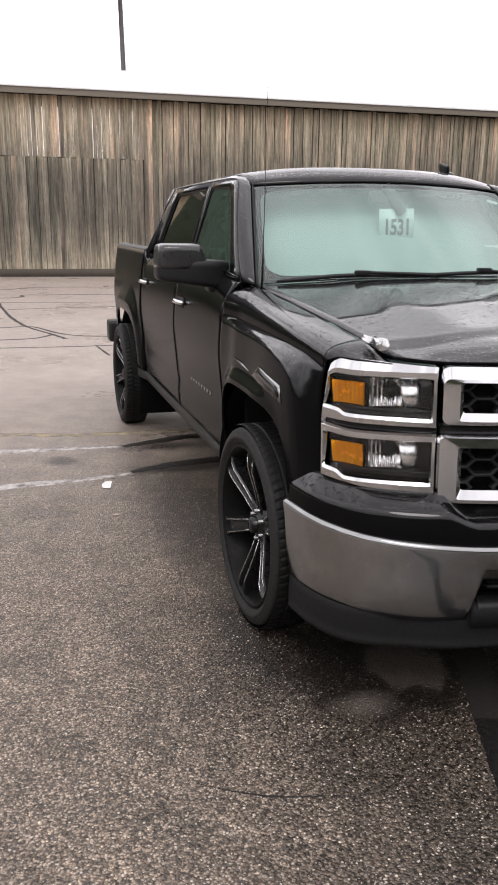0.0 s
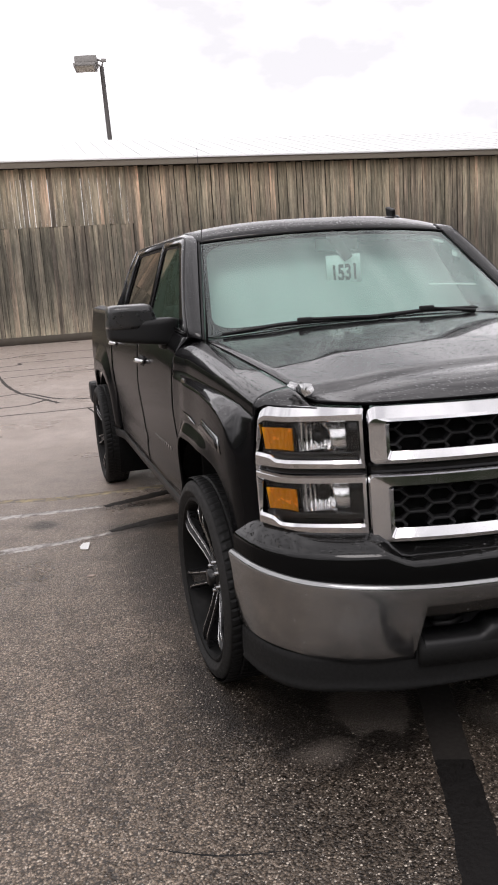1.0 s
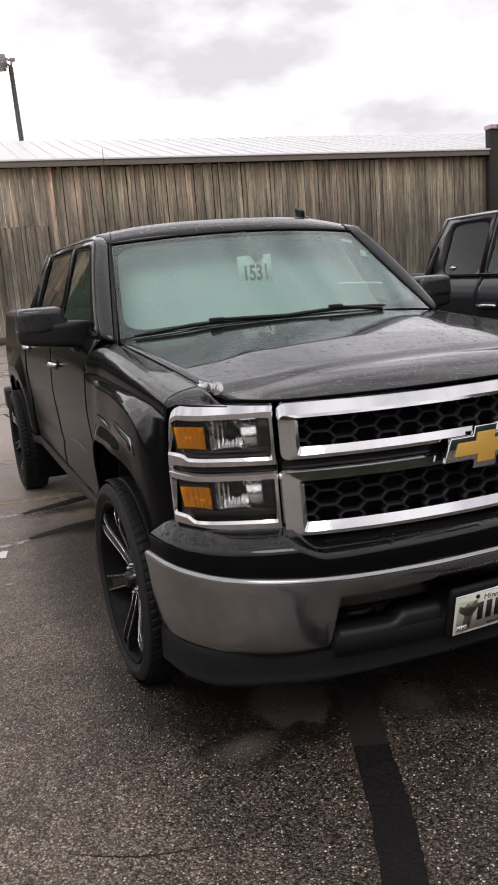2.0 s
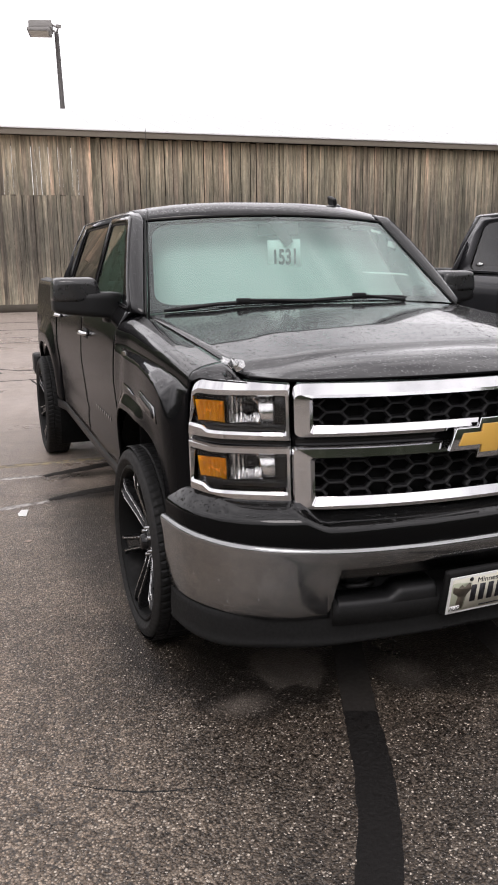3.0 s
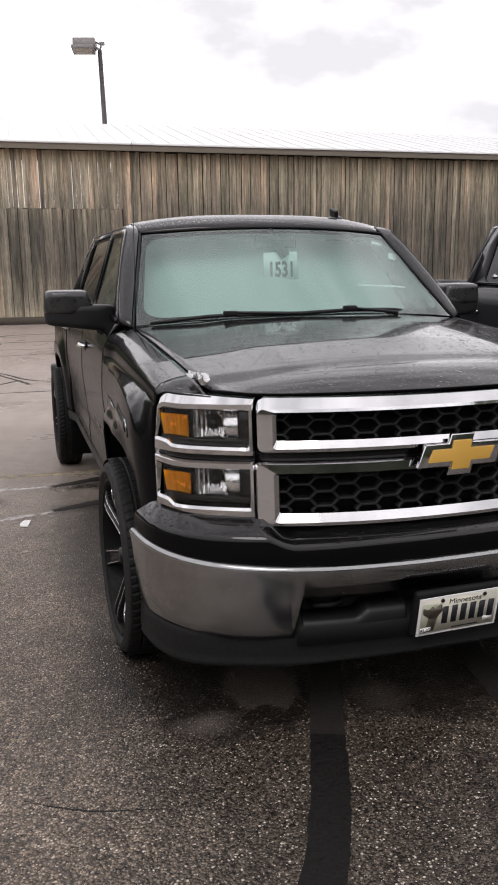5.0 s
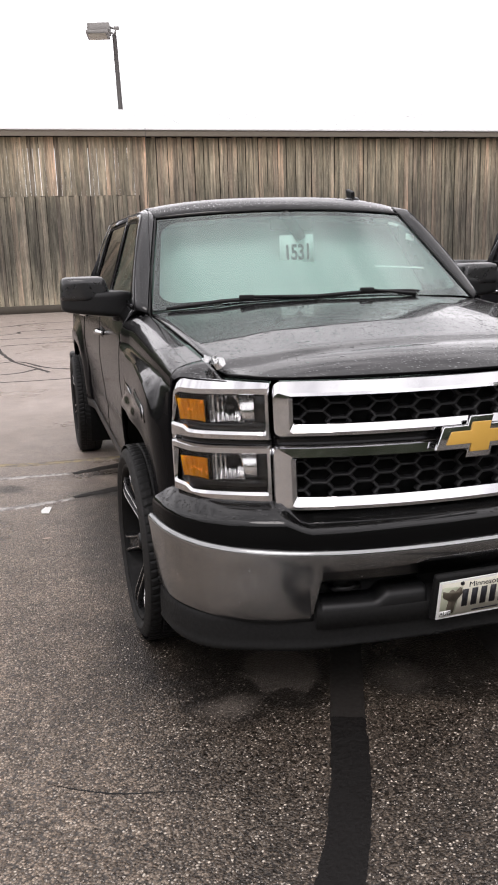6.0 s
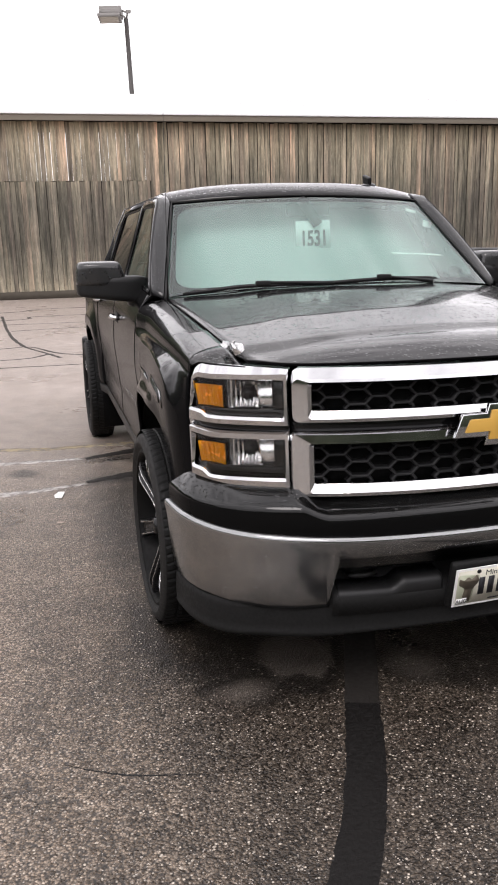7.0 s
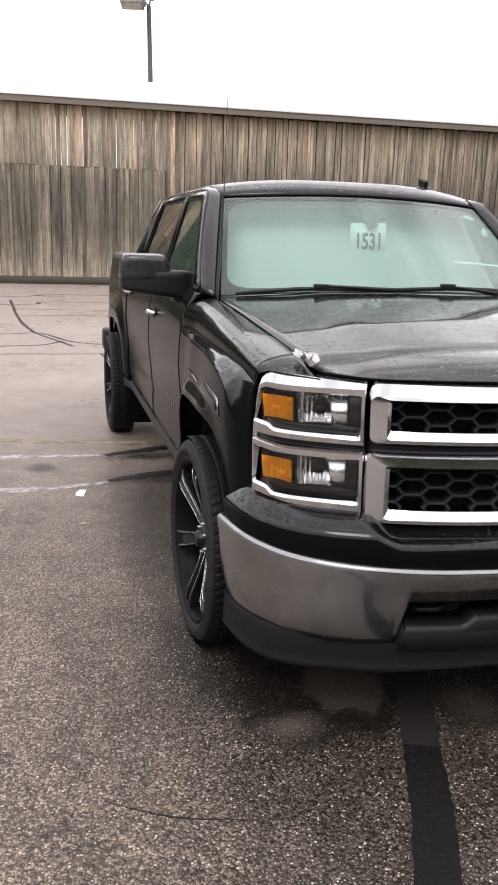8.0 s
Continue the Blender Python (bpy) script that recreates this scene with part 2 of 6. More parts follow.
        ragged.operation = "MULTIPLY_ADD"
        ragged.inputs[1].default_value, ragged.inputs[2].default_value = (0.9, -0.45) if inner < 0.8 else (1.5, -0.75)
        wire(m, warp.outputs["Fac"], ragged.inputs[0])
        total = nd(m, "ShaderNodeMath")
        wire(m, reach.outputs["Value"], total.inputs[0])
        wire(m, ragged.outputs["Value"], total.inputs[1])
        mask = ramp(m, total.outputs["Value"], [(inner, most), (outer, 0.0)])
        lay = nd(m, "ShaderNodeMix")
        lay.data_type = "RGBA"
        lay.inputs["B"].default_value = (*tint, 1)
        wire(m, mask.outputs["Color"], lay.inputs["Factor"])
        wire(m, ground_tone, lay.inputs["A"])
        ground_tone = lay.outputs["Result"]
        if most > 0.8:
            bared = ramp(m, total.outputs["Value"], [(inner, 0.1 if inner > 0.8 else 0.3), (outer, 1.0)])
            if smooth_area:
                least = nd(m, "ShaderNodeMath")
                least.operation = "MINIMUM"
                wire(m, smooth_area, least.inputs[0])
                wire(m, bared.outputs["Color"], least.inputs[1])
                smooth_area = least.outputs["Value"]
            else:
                smooth_area = bared.outputs["Color"]
    # pale stones, worn bare: many towards the stalls, fewer in the lane
    bare = nd(m, "ShaderNodeMapRange")
    bare.inputs["From Min"].default_value, bare.inputs["From Max"].default_value = -0.35, 1.0
    bare.inputs["To Min"].default_value, bare.inputs["To Max"].default_value = 0.62, 0.9
    wire(m, edge.outputs["Value"], bare.inputs["Value"])
    top = ground_tone
    large = nd(m, "ShaderNodeTexVoronoi", Scale=92.0, Randomness=1.0)
    wire(m, geo.outputs["Position"], large.inputs["Vector"])
    tone3 = nd(m, "ShaderNodeSeparateColor")
    wire(m, large.outputs["Color"], tone3.inputs["Color"])
    for cell, pick, lo, size, tint in ((large, tone3.outputs["Blue"], 0.955, 0.42, (0.72, 0.64, 0.54)), (stones, tone.outputs["Green"], 0.94, 0.50, (0.64, 0.56, 0.47)), (small, tone2.outputs["Red"], 0.955, 0.75, (0.60, 0.54, 0.48))):
        chosen = ramp(m, pick, [(lo, 0.0), (lo + 0.04, 1.0)])
        round_off = ramp(m, cell.outputs["Distance"], [(size * 0.55, 1.0), (size, 0.0)])
        cover = chosen.outputs["Color"]
        far_off = ramp(m, part_y.outputs["Result"], [(0.2, 1.0), (0.8, 0.12)])
        for other in (round_off.outputs["Color"], bare.outputs["Result"], far_off.outputs["Color"], smooth_area):
            mul = nd(m, "ShaderNodeMath")
            mul.operation = "MULTIPLY"
            wire(m, cover, mul.inputs[0])
            wire(m, other, mul.inputs[1])
            cover = mul.outputs["Value"]
        lay = nd(m, "ShaderNodeMix")
        lay.data_type = "RGBA"
        lay.inputs["B"].default_value = (*tint, 1)
        wire(m, cover, lay.inputs["Factor"])
        wire(m, top, lay.inputs["A"])
        top = lay.outputs["Result"]
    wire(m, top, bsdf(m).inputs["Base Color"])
    r = ramp(m, wide.outputs["Fac"], [(0.35, 0.24), (0.65, 0.44)])
    bsdf(m).inputs["Specular IOR Level"].default_value = 0.45
    wire(m, r.outputs["Color"], bsdf(m).inputs["Roughness"])
    inv = ramp(m, stones.outputs["Distance"], [(0.0, 1.0), (0.7, 0.0)])
    bump(m, inv.outputs["Color"], 0.65, 0.004)
    return m


ASPHALT = asphalt()


# ---- mesh helpers ----
def obj(name, bm, mat, parent=None, label="", smooth=True):
    me = bpy.data.meshes.new(name)
    bm.normal_update()
    bm.to_mesh(me)
    bm.free()
    if smooth:
        me.polygons.foreach_set("use_smooth", [True] * len(me.polygons))
    me.materials.append(mat)
    ob = new(name, me)
    ob.parent = parent
    if label:
        tagged(ob, label)
    return ob


def part(name, bm, mat, parent, label="", smooth=True):
    return obj(name, bm, mat, parent, label, smooth)


def thing(name, at, label, category, group="", kind=""):
    ob = new(name)
    ob.matrix_world = at if isinstance(at, Matrix) else Matrix.Translation(at)
    return tagged(ob, label, category, group, kind)


def sheet(fn, us, vs, out=None, thick=0.0):
    """A grid of fn(u, v); faces turned to look away from the point out, with an inner skin thick below it."""
    bm = bmesh.new()
    rows = [[bm.verts.new(fn(u, v)) for v in vs] for u in us]
    for a, b in zip(rows, rows[1:]):
        for p, q, r, s in zip(a, a[1:], b[1:], b):
            try:
                bm.faces.new((p, q, r, s))
            except ValueError:
                pass
    finish(bm, out, thick)
    return bm


def finish(bm, out=None, thick=0.0):
    bmesh.ops.remove_doubles(bm, verts=bm.verts, dist=1e-5)
    bm.normal_update()
    if out is not None:
        o = Vector(out)
        if sum(f.normal.dot(f.calc_center_median() - o) * f.calc_area() for f in bm.faces) < 0:
            bmesh.ops.reverse_faces(bm, faces=bm.faces)
            bm.normal_update()
    if thick:
        bmesh.ops.solidify(bm, geom=bm.faces[:], thickness=thick)
    return bm


def box(lo, hi, bevel=0.0, segs=2):
    bm = bmesh.new()
    bmesh.ops.create_cube(bm, size=1.0)
    for v in bm.verts:
        v.co = Vector(lo[i] + (v.co[i] + 0.5) * (hi[i] - lo[i]) for i in range(3))
    if bevel:
        bmesh.ops.bevel(bm, geom=bm.edges[:], offset=bevel, segments=segs, affect="EDGES", profile=0.6)
    return bm


def join(*bms):
    out = bmesh.new()
    for b in bms:
        me = bpy.data.meshes.new("t")
        b.to_mesh(me)
        b.free()
        out.from_mesh(me)
        bpy.data.meshes.remove(me)
    return out


def moved(bm, m):
    bmesh.ops.transform(bm, matrix=m, verts=bm.verts)
    return bm


def tube(points, radius, sides=8, closed=False):
    """A round bar along points; radius a number or one per point."""
    bm = bmesh.new()
    pts = [Vector(p) for p in points]
    n = len(pts)
    rings = []
    for i, p in enumerate(pts):
        d = (pts[(i + 1) % n] - pts[i - 1]) if closed else (pts[min(i + 1, n - 1)] - pts[max(i - 1, 0)])
        d.normalize()
        side = d.cross(Vector((0, 0, 1)) if abs(d.z) < 0.9 else Vector((1, 0, 0))).normalized()
        up = side.cross(d)
        r = radius[i] if isinstance(radius, (list, tuple)) else radius
        rings.append([bm.verts.new(p + r * (math.cos(a) * side + math.sin(a) * up)) for a in [2 * math.pi * k / sides for k in range(sides)]])
    for i in range(n if closed else n - 1):
        a, b = rings[i], rings[(i + 1) % n]
        for k in range(sides):
            bm.faces.new((a[k], a[(k + 1) % sides], b[(k + 1) % sides], b[k]))
    if not closed:
        bm.faces.new(rings[0][::-1])
        bm.faces.new(rings[-1])
    bmesh.ops.recalc_face_normals(bm, faces=bm.faces)
    return bm


def lathe(profile, steps=48, axis="x"):
    """Turns (along, radius) pairs about the x axis."""
    bm = bmesh.new()
    rings = [[bm.verts.new((a, r * math.cos(2 * math.pi * k / steps), r * math.sin(2 * math.pi * k / steps))) for k in range(steps)] for a, r in profile]
    for p, q in zip(rings, rings[1:]):
        for k in range(steps):
            bm.faces.new((p[k], p[(k + 1) % steps], q[(k + 1) % steps], q[k]))
    bmesh.ops.remove_doubles(bm, verts=bm.verts, dist=1e-5)
    bmesh.ops.recalc_face_normals(bm, faces=bm.faces)
    return bm


def prism(outline, axis_fn, depth, bevel=0.0):
    """A flat outline of (a, b), laid by axis_fn(a, b, d) and depth thick."""
    bm = bmesh.new()
    lo = [bm.verts.new(axis_fn(a, b, 0.0)) for a, b in outline]
    hi = [bm.verts.new(axis_fn(a, b, depth)) for a, b in outline]
    bm.faces.new(lo)
    bm.faces.new(hi[::-1])
    n = len(lo)
    for k in range(n):
        bm.faces.new((lo[k], hi[k], hi[(k + 1) % n], lo[(k + 1) % n]))
    bmesh.ops.recalc_face_normals(bm, faces=bm.faces)
    if bevel:
        bmesh.ops.bevel(bm, geom=bm.edges[:], offset=bevel, segments=2, affect="EDGES", profile=0.6)
    return bm


def span(a, b, n):
    return [a + (b - a) * k / n for k in range(n + 1)]


def lerp(table, x):
    xs, ys = zip(*table)
    return float(np.interp(x, xs, ys))


def pane_glass(name, tint, ior=1.5, rough=0.015, sheen=(1.0, 1.0, 1.0)):
    """Thin clear glass: what is behind it shows through its tint, and the sky is mirrored at the angle's share."""
    m = bpy.data.materials.new(name)
    m.use_nodes = True
    n = m.node_tree.nodes
    n.clear()
    out, mix = n.new("ShaderNodeOutputMaterial"), n.new("ShaderNodeMixShader")
    clear, shine, fres = n.new("ShaderNodeBsdfTransparent"), n.new("ShaderNodeBsdfGlossy"), n.new("ShaderNodeFresnel")
    clear.inputs["Color"].default_value = (*tint, 1)
    shine.inputs["Roughness"].default_value = rough
    fres.inputs["IOR"].default_value = ior
    shine.inputs["Color"].default_value = (*sheen, 1)
    wire(m, fres.outputs["Fac"], mix.inputs["Fac"])
    wire(m, clear.outputs["BSDF"], mix.inputs[1])
    wire(m, shine.outputs["BSDF"], mix.inputs[2])
    wire(m, mix.outputs["Shader"], out.inputs["Surface"])
    return m


def fogged(name, colour, cover):
    """Condensation on the inside of a pane: a pale film that hides part of what is behind."""
    m = bpy.data.materials.new(name)
    m.use_nodes = True
    n = m.node_tree.nodes
    n.clear()
    out, mix = n.new("ShaderNodeOutputMaterial"), n.new("ShaderNodeMixShader")
    clear, film = n.new("ShaderNodeBsdfTransparent"), n.new("ShaderNodeBsdfDiffuse")
    clear.inputs["Color"].default_value = (0.84, 0.96, 0.93, 1)
    film.inputs["Color"].default_value = (*colour, 1)
    t = noise_tex(m, 2.5, 5.0)
    r = ramp(m, t.outputs["Fac"], [(0.3, cover - 0.05), (0.7, cover + 0.05)])
    wire(m, r.outputs["Color"], mix.inputs["Fac"])
    wire(m, clear.outputs["BSDF"], mix.inputs[1])
    wire(m, film.outputs["BSDF"], mix.inputs[2])
    wire(m, mix.outputs["Shader"], out.inputs["Surface"])
    return m


WIND_GLASS = pane_glass("windshield_glass", (0.84, 0.96, 0.92), 1.75, 0.012, (0.92, 1.0, 0.98))
SIDE_GLASS = pane_glass("side_glass", (0.50, 0.62, 0.57), 1.45, 0.02)
TINT_GLASS = pane_glass("tinted_glass", (0.10, 0.09, 0.095), 1.45, 0.02)
LENS = pane_glass("lamp_lens", (0.97, 0.97, 0.97), 1.45)
FOG = fogged("condensation", (0.80, 0.98, 0.94), 0.125)
SIDE_FOG = fogged("side_condensation", (0.66, 0.74, 0.70), 0.30)
CABIN_PALE = grain(material("pale_cabin_backing", (0.40, 0.45, 0.435), 0.6), 5, 1, (0.5, 0.7), 0.1, 0.004)
AMBER = grain(material("amber_reflector", (1.0, 0.42, 0.012), 0.25, 0.45, Specular_IOR_Level=0.35), 40, 1, (0.12, 0.32), 0.5, 0.003)
GOLD = grain(material("gold_emblem", (0.62, 0.36, 0.07), 0.4), 60, 1, (0.3, 0.5))
WHITE_PAPER = material("white_paper", (0.82, 0.82, 0.8), 0.7)
GREY_CLOTH = grain(material("grey_cloth", (0.32, 0.335, 0.33), 0.9), 120, 1, (0.8, 1.0), 0.3, 0.001)
DASH = grain(material("dash_plastic", (0.29, 0.305, 0.30), 0.6), 90, 1, (0.5, 0.7), 0.2, 0.001)

# ---- pickup: shape of the body ----
AXLE_F, AXLE_R, HUB_Z, TYRE_R = 1.10, 4.675, 0.425, 0.412
ARCH_FRONT, ARCH_Y, ARCH_Z, ARCH_P = 0.455, 0.515, 0.512, 4.0


def arch_d(y, z, yc):
    reach = ARCH_FRONT if yc < 2 else ARCH_Y
    return ((abs(y - yc) / reach) ** ARCH_P + (abs(z - HUB_Z) / ARCH_Z) ** ARCH_P) ** (1 / ARCH_P)


def ease(t):
    t = max(0.0, min(1.0, t))
    return t * t * (3 - 2 * t)


def crease_z(y):
    """The fold between the fender's shoulder and the box-shaped flare under it."""
    return lerp([(0.40, 1.128), (0.47, 1.136), (0.60, 1.155), (0.79, 1.169), (1.5, 1.188), (1.8, 1.192)], y)


def flare(y, z):
    """How far the front flare stands out: a sloped upper face that falls away to the front, then an upright one."""
    top = lerp([(0.46, 0.965), (0.56, 1.020), (0.60, 1.080), (0.68, 1.118), (0.80, 1.140), (1.0, 1.155), (1.8, 1.165)], y)
    zc = crease_z(y)
    t = max(0.0, min(1.0, (zc - z) / max(0.018, zc - top)))
    out = 1 - (1 - max(0.0, min(1.0, (y - 0.45) / 0.17))) ** 2
    return (0.030 + 0.018 * ease((1.20 - y) / 0.55)) * (0.85 * t + 0.15 * ease(t)) * out * ease((1.70 - y) / 0.40)


def half(y, z):
    """Half the body's width at a height."""
    w = 0.990
    if z < 1.0:
        w -= 0.070 * (1.0 - z)
    if z > 1.02:
        w -= 0.035 * ((z - 1.02) / 0.36) ** 1.6
    w -= 0.004 * math.exp(-((z - 0.80) / 0.10) ** 2)
    if y < 0.95:
        w -= 0.0226 * ((0.95 - y) / 0.55) ** 2
    if y > 5.45:
        w -= 0.05 * ((y - 5.45) / 0.3) ** 2
    if 1.6 < y < 3.93:
        roll = max(0.0, (z - belt_z(y) + 0.15) / 0.15)
        w -= 0.056 * roll ** 2
        w -= 0.008 * math.exp(-((z - 0.70) / 0.035) ** 2)
    if y < 1.8:
        w -= 0.022 * ease((1.66 - y) / 0.26)
        w += flare(y, z) - 0.005 * math.exp(-((z - crease_z(y)) / 0.010) ** 2) * ease((1.55 - y) / 0.2)
    if y < 1.8 and z < 1.1:
        w += 0.030 * ease((1.15 - arch_d(y, z, AXLE_F)) / 0.14) * ease((y - 0.70) / 0.30) * ease((1.62 - y) / 0.10)
    if y > 3.9:
        d = ((abs(y - AXLE_R) / ARCH_Y) ** 3.4 + (abs(z - HUB_Z) / ARCH_Z) ** 3.4) ** (1 / 3.4)
        w += 0.038 * max(0.0, min(1.0, (1.34 - d) / 0.16))
    return w


def seam_x(y):
    y = max(y, 0.30)
    return lerp([(0.20, 0.690), (0.28, 0.775), (0.39, 0.808), (0.8, 0.825), (1.51, 0.850)], y)


def seam_z(y):
    return lerp([(0.18, 1.160), (0.28, 1.184), (0.40, 1.214), (0.7, 1.250), (1.1, 1.290), (1.51, 1.325)], y)


def nose_y(x):
    a = abs(x)
    return 0.075 + 0.2 * a * a + 0.155 * a ** 4 + 8.4 * max(0.0, a - 0.86) ** 2


def front(x, z, o=0.0):
    """A point o proud of the nose."""
    a = abs(x)
    d = 0.4 * a + 0.62 * a ** 3 + 16.8 * max(0.0, a - 0.86)
    n = o / math.hypot(1, d)
    return Vector((x + (n * d if x >= 0 else -n * d), nose_y(a) + 0.06 * (z - 0.95) - n, z))


BUMPER_PLAN = ((0.0, 0.006), (0.30, 0.016), (0.55, 0.050), (0.75, 0.116), (0.88, 0.198), (0.955, 0.290), (1.004, 0.405), (1.030, 0.556))


def plan(s):
    """The bumper's line from above: place and outward way, s from -1 to 1."""
    pts = BUMPER_PLAN
    n = len(pts) - 1
    f = min(abs(s), 1.0) * n
    k = min(int(f), n - 1)
    f -= k
    p = [(-pts[1][0], pts[1][1]) if k == 0 else pts[k - 1], pts[k], pts[k + 1], pts[min(k + 2, n)]]
    c = [0.5 * (2 * p[1][i] + (p[2][i] - p[0][i]) * f + (2 * p[0][i] - 5 * p[1][i] + 4 * p[2][i] - p[3][i]) * f * f + (3 * p[1][i] - p[0][i] - 3 * p[2][i] + p[3][i]) * f ** 3) for i in (0, 1)]
    d = [0.5 * ((p[2][i] - p[0][i]) + 2 * (2 * p[0][i] - 5 * p[1][i] + 4 * p[2][i] - p[3][i]) * f + 3 * (3 * p[1][i] - p[0][i] - 3 * p[2][i] + p[3][i]) * f * f) for i in (0, 1)]
    ln = math.hypot(*d)
    sg = -1 if s < 0 else 1
    return sg * c[0], c[1], sg * d[1] / ln, -d[0] / ln


PLAN_TABLE = [plan(k / 200) for k in range(201)]


def bump_at(x, z, o):
    """A point o proud of the bumper's line at x."""
    y, nx, ny = (float(np.interp(abs(x), [r[0] for r in PLAN_TABLE], [r[i] for r in PLAN_TABLE])) for i in (1, 2, 3))
    return Vector((x + (nx * o if x >= 0 else -nx * o), y + ny * o, z))


def sweep_plan(ss, section):
    bm = bmesh.new()
    rings = []
    for s in ss:
        x, y, nx, ny = plan(s)
        rings.append([bm.verts.new((x + nx * o, y + ny * o, z)) for o, z in section(abs(x))])
    n = len(rings[0])
    for a, b in zip(rings, rings[1:]):
        for k in range(n):
            bm.faces.new((a[k], a[(k + 1) % n], b[(k + 1) % n], b[k]))
    bm.faces.new(rings[0][::-1])
    bm.faces.new(rings[-1])
    bmesh.ops.recalc_face_normals(bm, faces=bm.faces)
    return bm


def belt_z(y):
    return lerp([(1.5, 1.335), (2.0, 1.37), (4.0, 1.42), (5.8, 1.435)], y)


def side_sheet(sx, y0, y1, z_lo, top, ys, zs, arch=None, thick=0.012):
    """A panel of the side between two heights, with the wheel's arch cut out of it."""
    bm = bmesh.new()
    rows = []
    for y in span(y0, y1, ys):
        zt = top(y)
        rows.append([bm.verts.new((0, y, z_lo + (zt - z_lo) * k / zs)) for k in range(zs + 1)])
    for a, b in zip(rows, rows[1:]):
        for p, q, r, s in zip(a, a[1:], b[1:], b):
            if arch and all(arch_d(v.co.y, v.co.z, arch) < 1 for v in (p, q, r, s)):
                continue
            bm.faces.new((p, q, r, s))
    bmesh.ops.delete(bm, geom=[v for v in bm.verts if not v.link_faces], context="VERTS")
    for v in bm.verts:
        if arch:
            d = arch_d(v.co.y, v.co.z, arch)
            if d < 1:
                v.co.y, v.co.z = arch + (v.co.y - arch) / d, HUB_Z + (v.co.z - HUB_Z) / d
        v.co.x = sx * half(v.co.y, v.co.z)
    return finish(bm, (0, (y0 + y1) / 2, 0.9), thick)


def shoulder(sx, y, t):
    """From the top of the fender's side, t = 0, over its rounded edge to the hood's seam, t = 1."""
    zs, xs, zc = seam_z(y), seam_x(y), crease_z(y)
    h, f = half(y, zc), zs - zc
    pts = [(h, zc), (h - 0.002, zs - 0.66 * f), (h - 0.012, zs - 0.42 * f), (h - 0.036, zs - 0.24 * f), ((h + xs) / 2 - 0.012, zs - 0.10 * f), (xs, zs)]
    k = min(int(t * 5), 4)
    f = t * 5 - k
    p = [pts[max(k - 1, 0)], pts[k], pts[k + 1], pts[min(k + 2, 5)]]
    c = [0.5 * (2 * p[1][i] + (p[2][i] - p[0][i]) * f + (2 * p[0][i] - 5 * p[1][i] + 4 * p[2][i] - p[3][i]) * f * f + (3 * p[1][i] - p[0][i] - 3 * p[2][i] + p[3][i]) * f ** 3) for i in (0, 1)]
    return Vector((sx * c[0], y, c[1]))


def fender_corner(sx, u, t):
    """From the fender's front edge, u = 0, forward and down to the lamp's upper rim, u = 1."""
    y = 0.36
    for _ in range(4):
        y = min(0.452, nose_y(shoulder(1, y, t).x) + 0.024)
    p = shoulder(sx, 0.452 + (y - 0.452) * u, t)
    rim = lerp([(0.74, 1.164), (0.80, 1.168), (0.88, 1.174), (0.912, 1.176), (0.934, 1.157), (0.95, 1.138)], abs(p.x))
    p.z += (min(p.z, rim) - p.z) * u * u
    return p


def hood_point(a, t):
    """a across from -1 to 1, t from the nose, 0, to the cowl, 1."""
    yb = 1.50 - 0.20 * (1 - a * a)
    x_front = a * 0.80
    yf = nose_y(abs(x_front)) + 0.020 + 0.006 * max(0.0, min(1.0, (abs(a) - 0.76) / 0.08))
    y = yf + (yb - yf) * t
    xs = seam_x(max(y, 0.30)) - 0.004
    x = a * xs
    zs = seam_z(y if y > 0.34 else 0.34)
    crown = 0.058 * (1 - abs(a) ** 2.2)
    dome = 0.005 * max(0.0, min(1.0, (0.68 + 0.08 * (1 - t) - abs(a)) / 0.16)) * min(1.0, t * 4)
    z_front = 1.178 + 0.002 * (1 - a * a) + 0.012 * max(0.0, (abs(a) - 0.84) / 0.16)
    z = zs + crown * (0.62 + 0.38 * t) + dome
    blend = 1 - (1 - min(1.0, t / 0.20)) ** 2.6
    return Vector((x, y, z_front * (1 - blend) + z * blend))


WS_LO, WS_HI = (0.845, 1.507, 1.323), (0.698, 2.090, 1.781)


def wind_point(a, t, inset=0.0):
    x, y, z = (WS_LO[i] + (WS_HI[i] - WS_LO[i]) * t for i in range(3))
    b = 1 - a * a
    return Vector((a * x, y - (0.22 - 0.10 * t) * b + inset, z + (0.042 - 0.016 * t) * b - inset * 0.9))


def glass_x(t):
    return 0.907 - 0.150 * t + 0.014 * math.sin(math.pi * t)


def rail_z(y):
    return 1.826 + 0.014 * max(0.0, min(1.0, (y - 2.2) / 1.1))


def green(sx, y, t, o=0.0):
    """The upper cab's side: t = 0 at the belt, 1 at the roof rail."""
    zb = belt_z(y)
    return Vector((sx * (glass_x(t) - o), y, zb + (rail_z(y) - zb) * t))


def poly_fill(outline, fn, thick=0.0, out=None):
    bm = bmesh.new()
    f = bm.faces.new([bm.verts.new(fn(*p)) for p in outline])
    return finish(bm, out, thick)


def frame_ring(outer, inner, fn, thick, out):
    bm = bmesh.new()
    a = [bm.verts.new(fn(*p)) for p in outer]
    b = [bm.verts.new(fn(*p)) for p in inner]
    n = len(a)
    for k in range(n):
        bm.faces.new((a[k], a[(k + 1) % n], b[(k + 1) % n], b[k]))
    return finish(bm, out, thick)


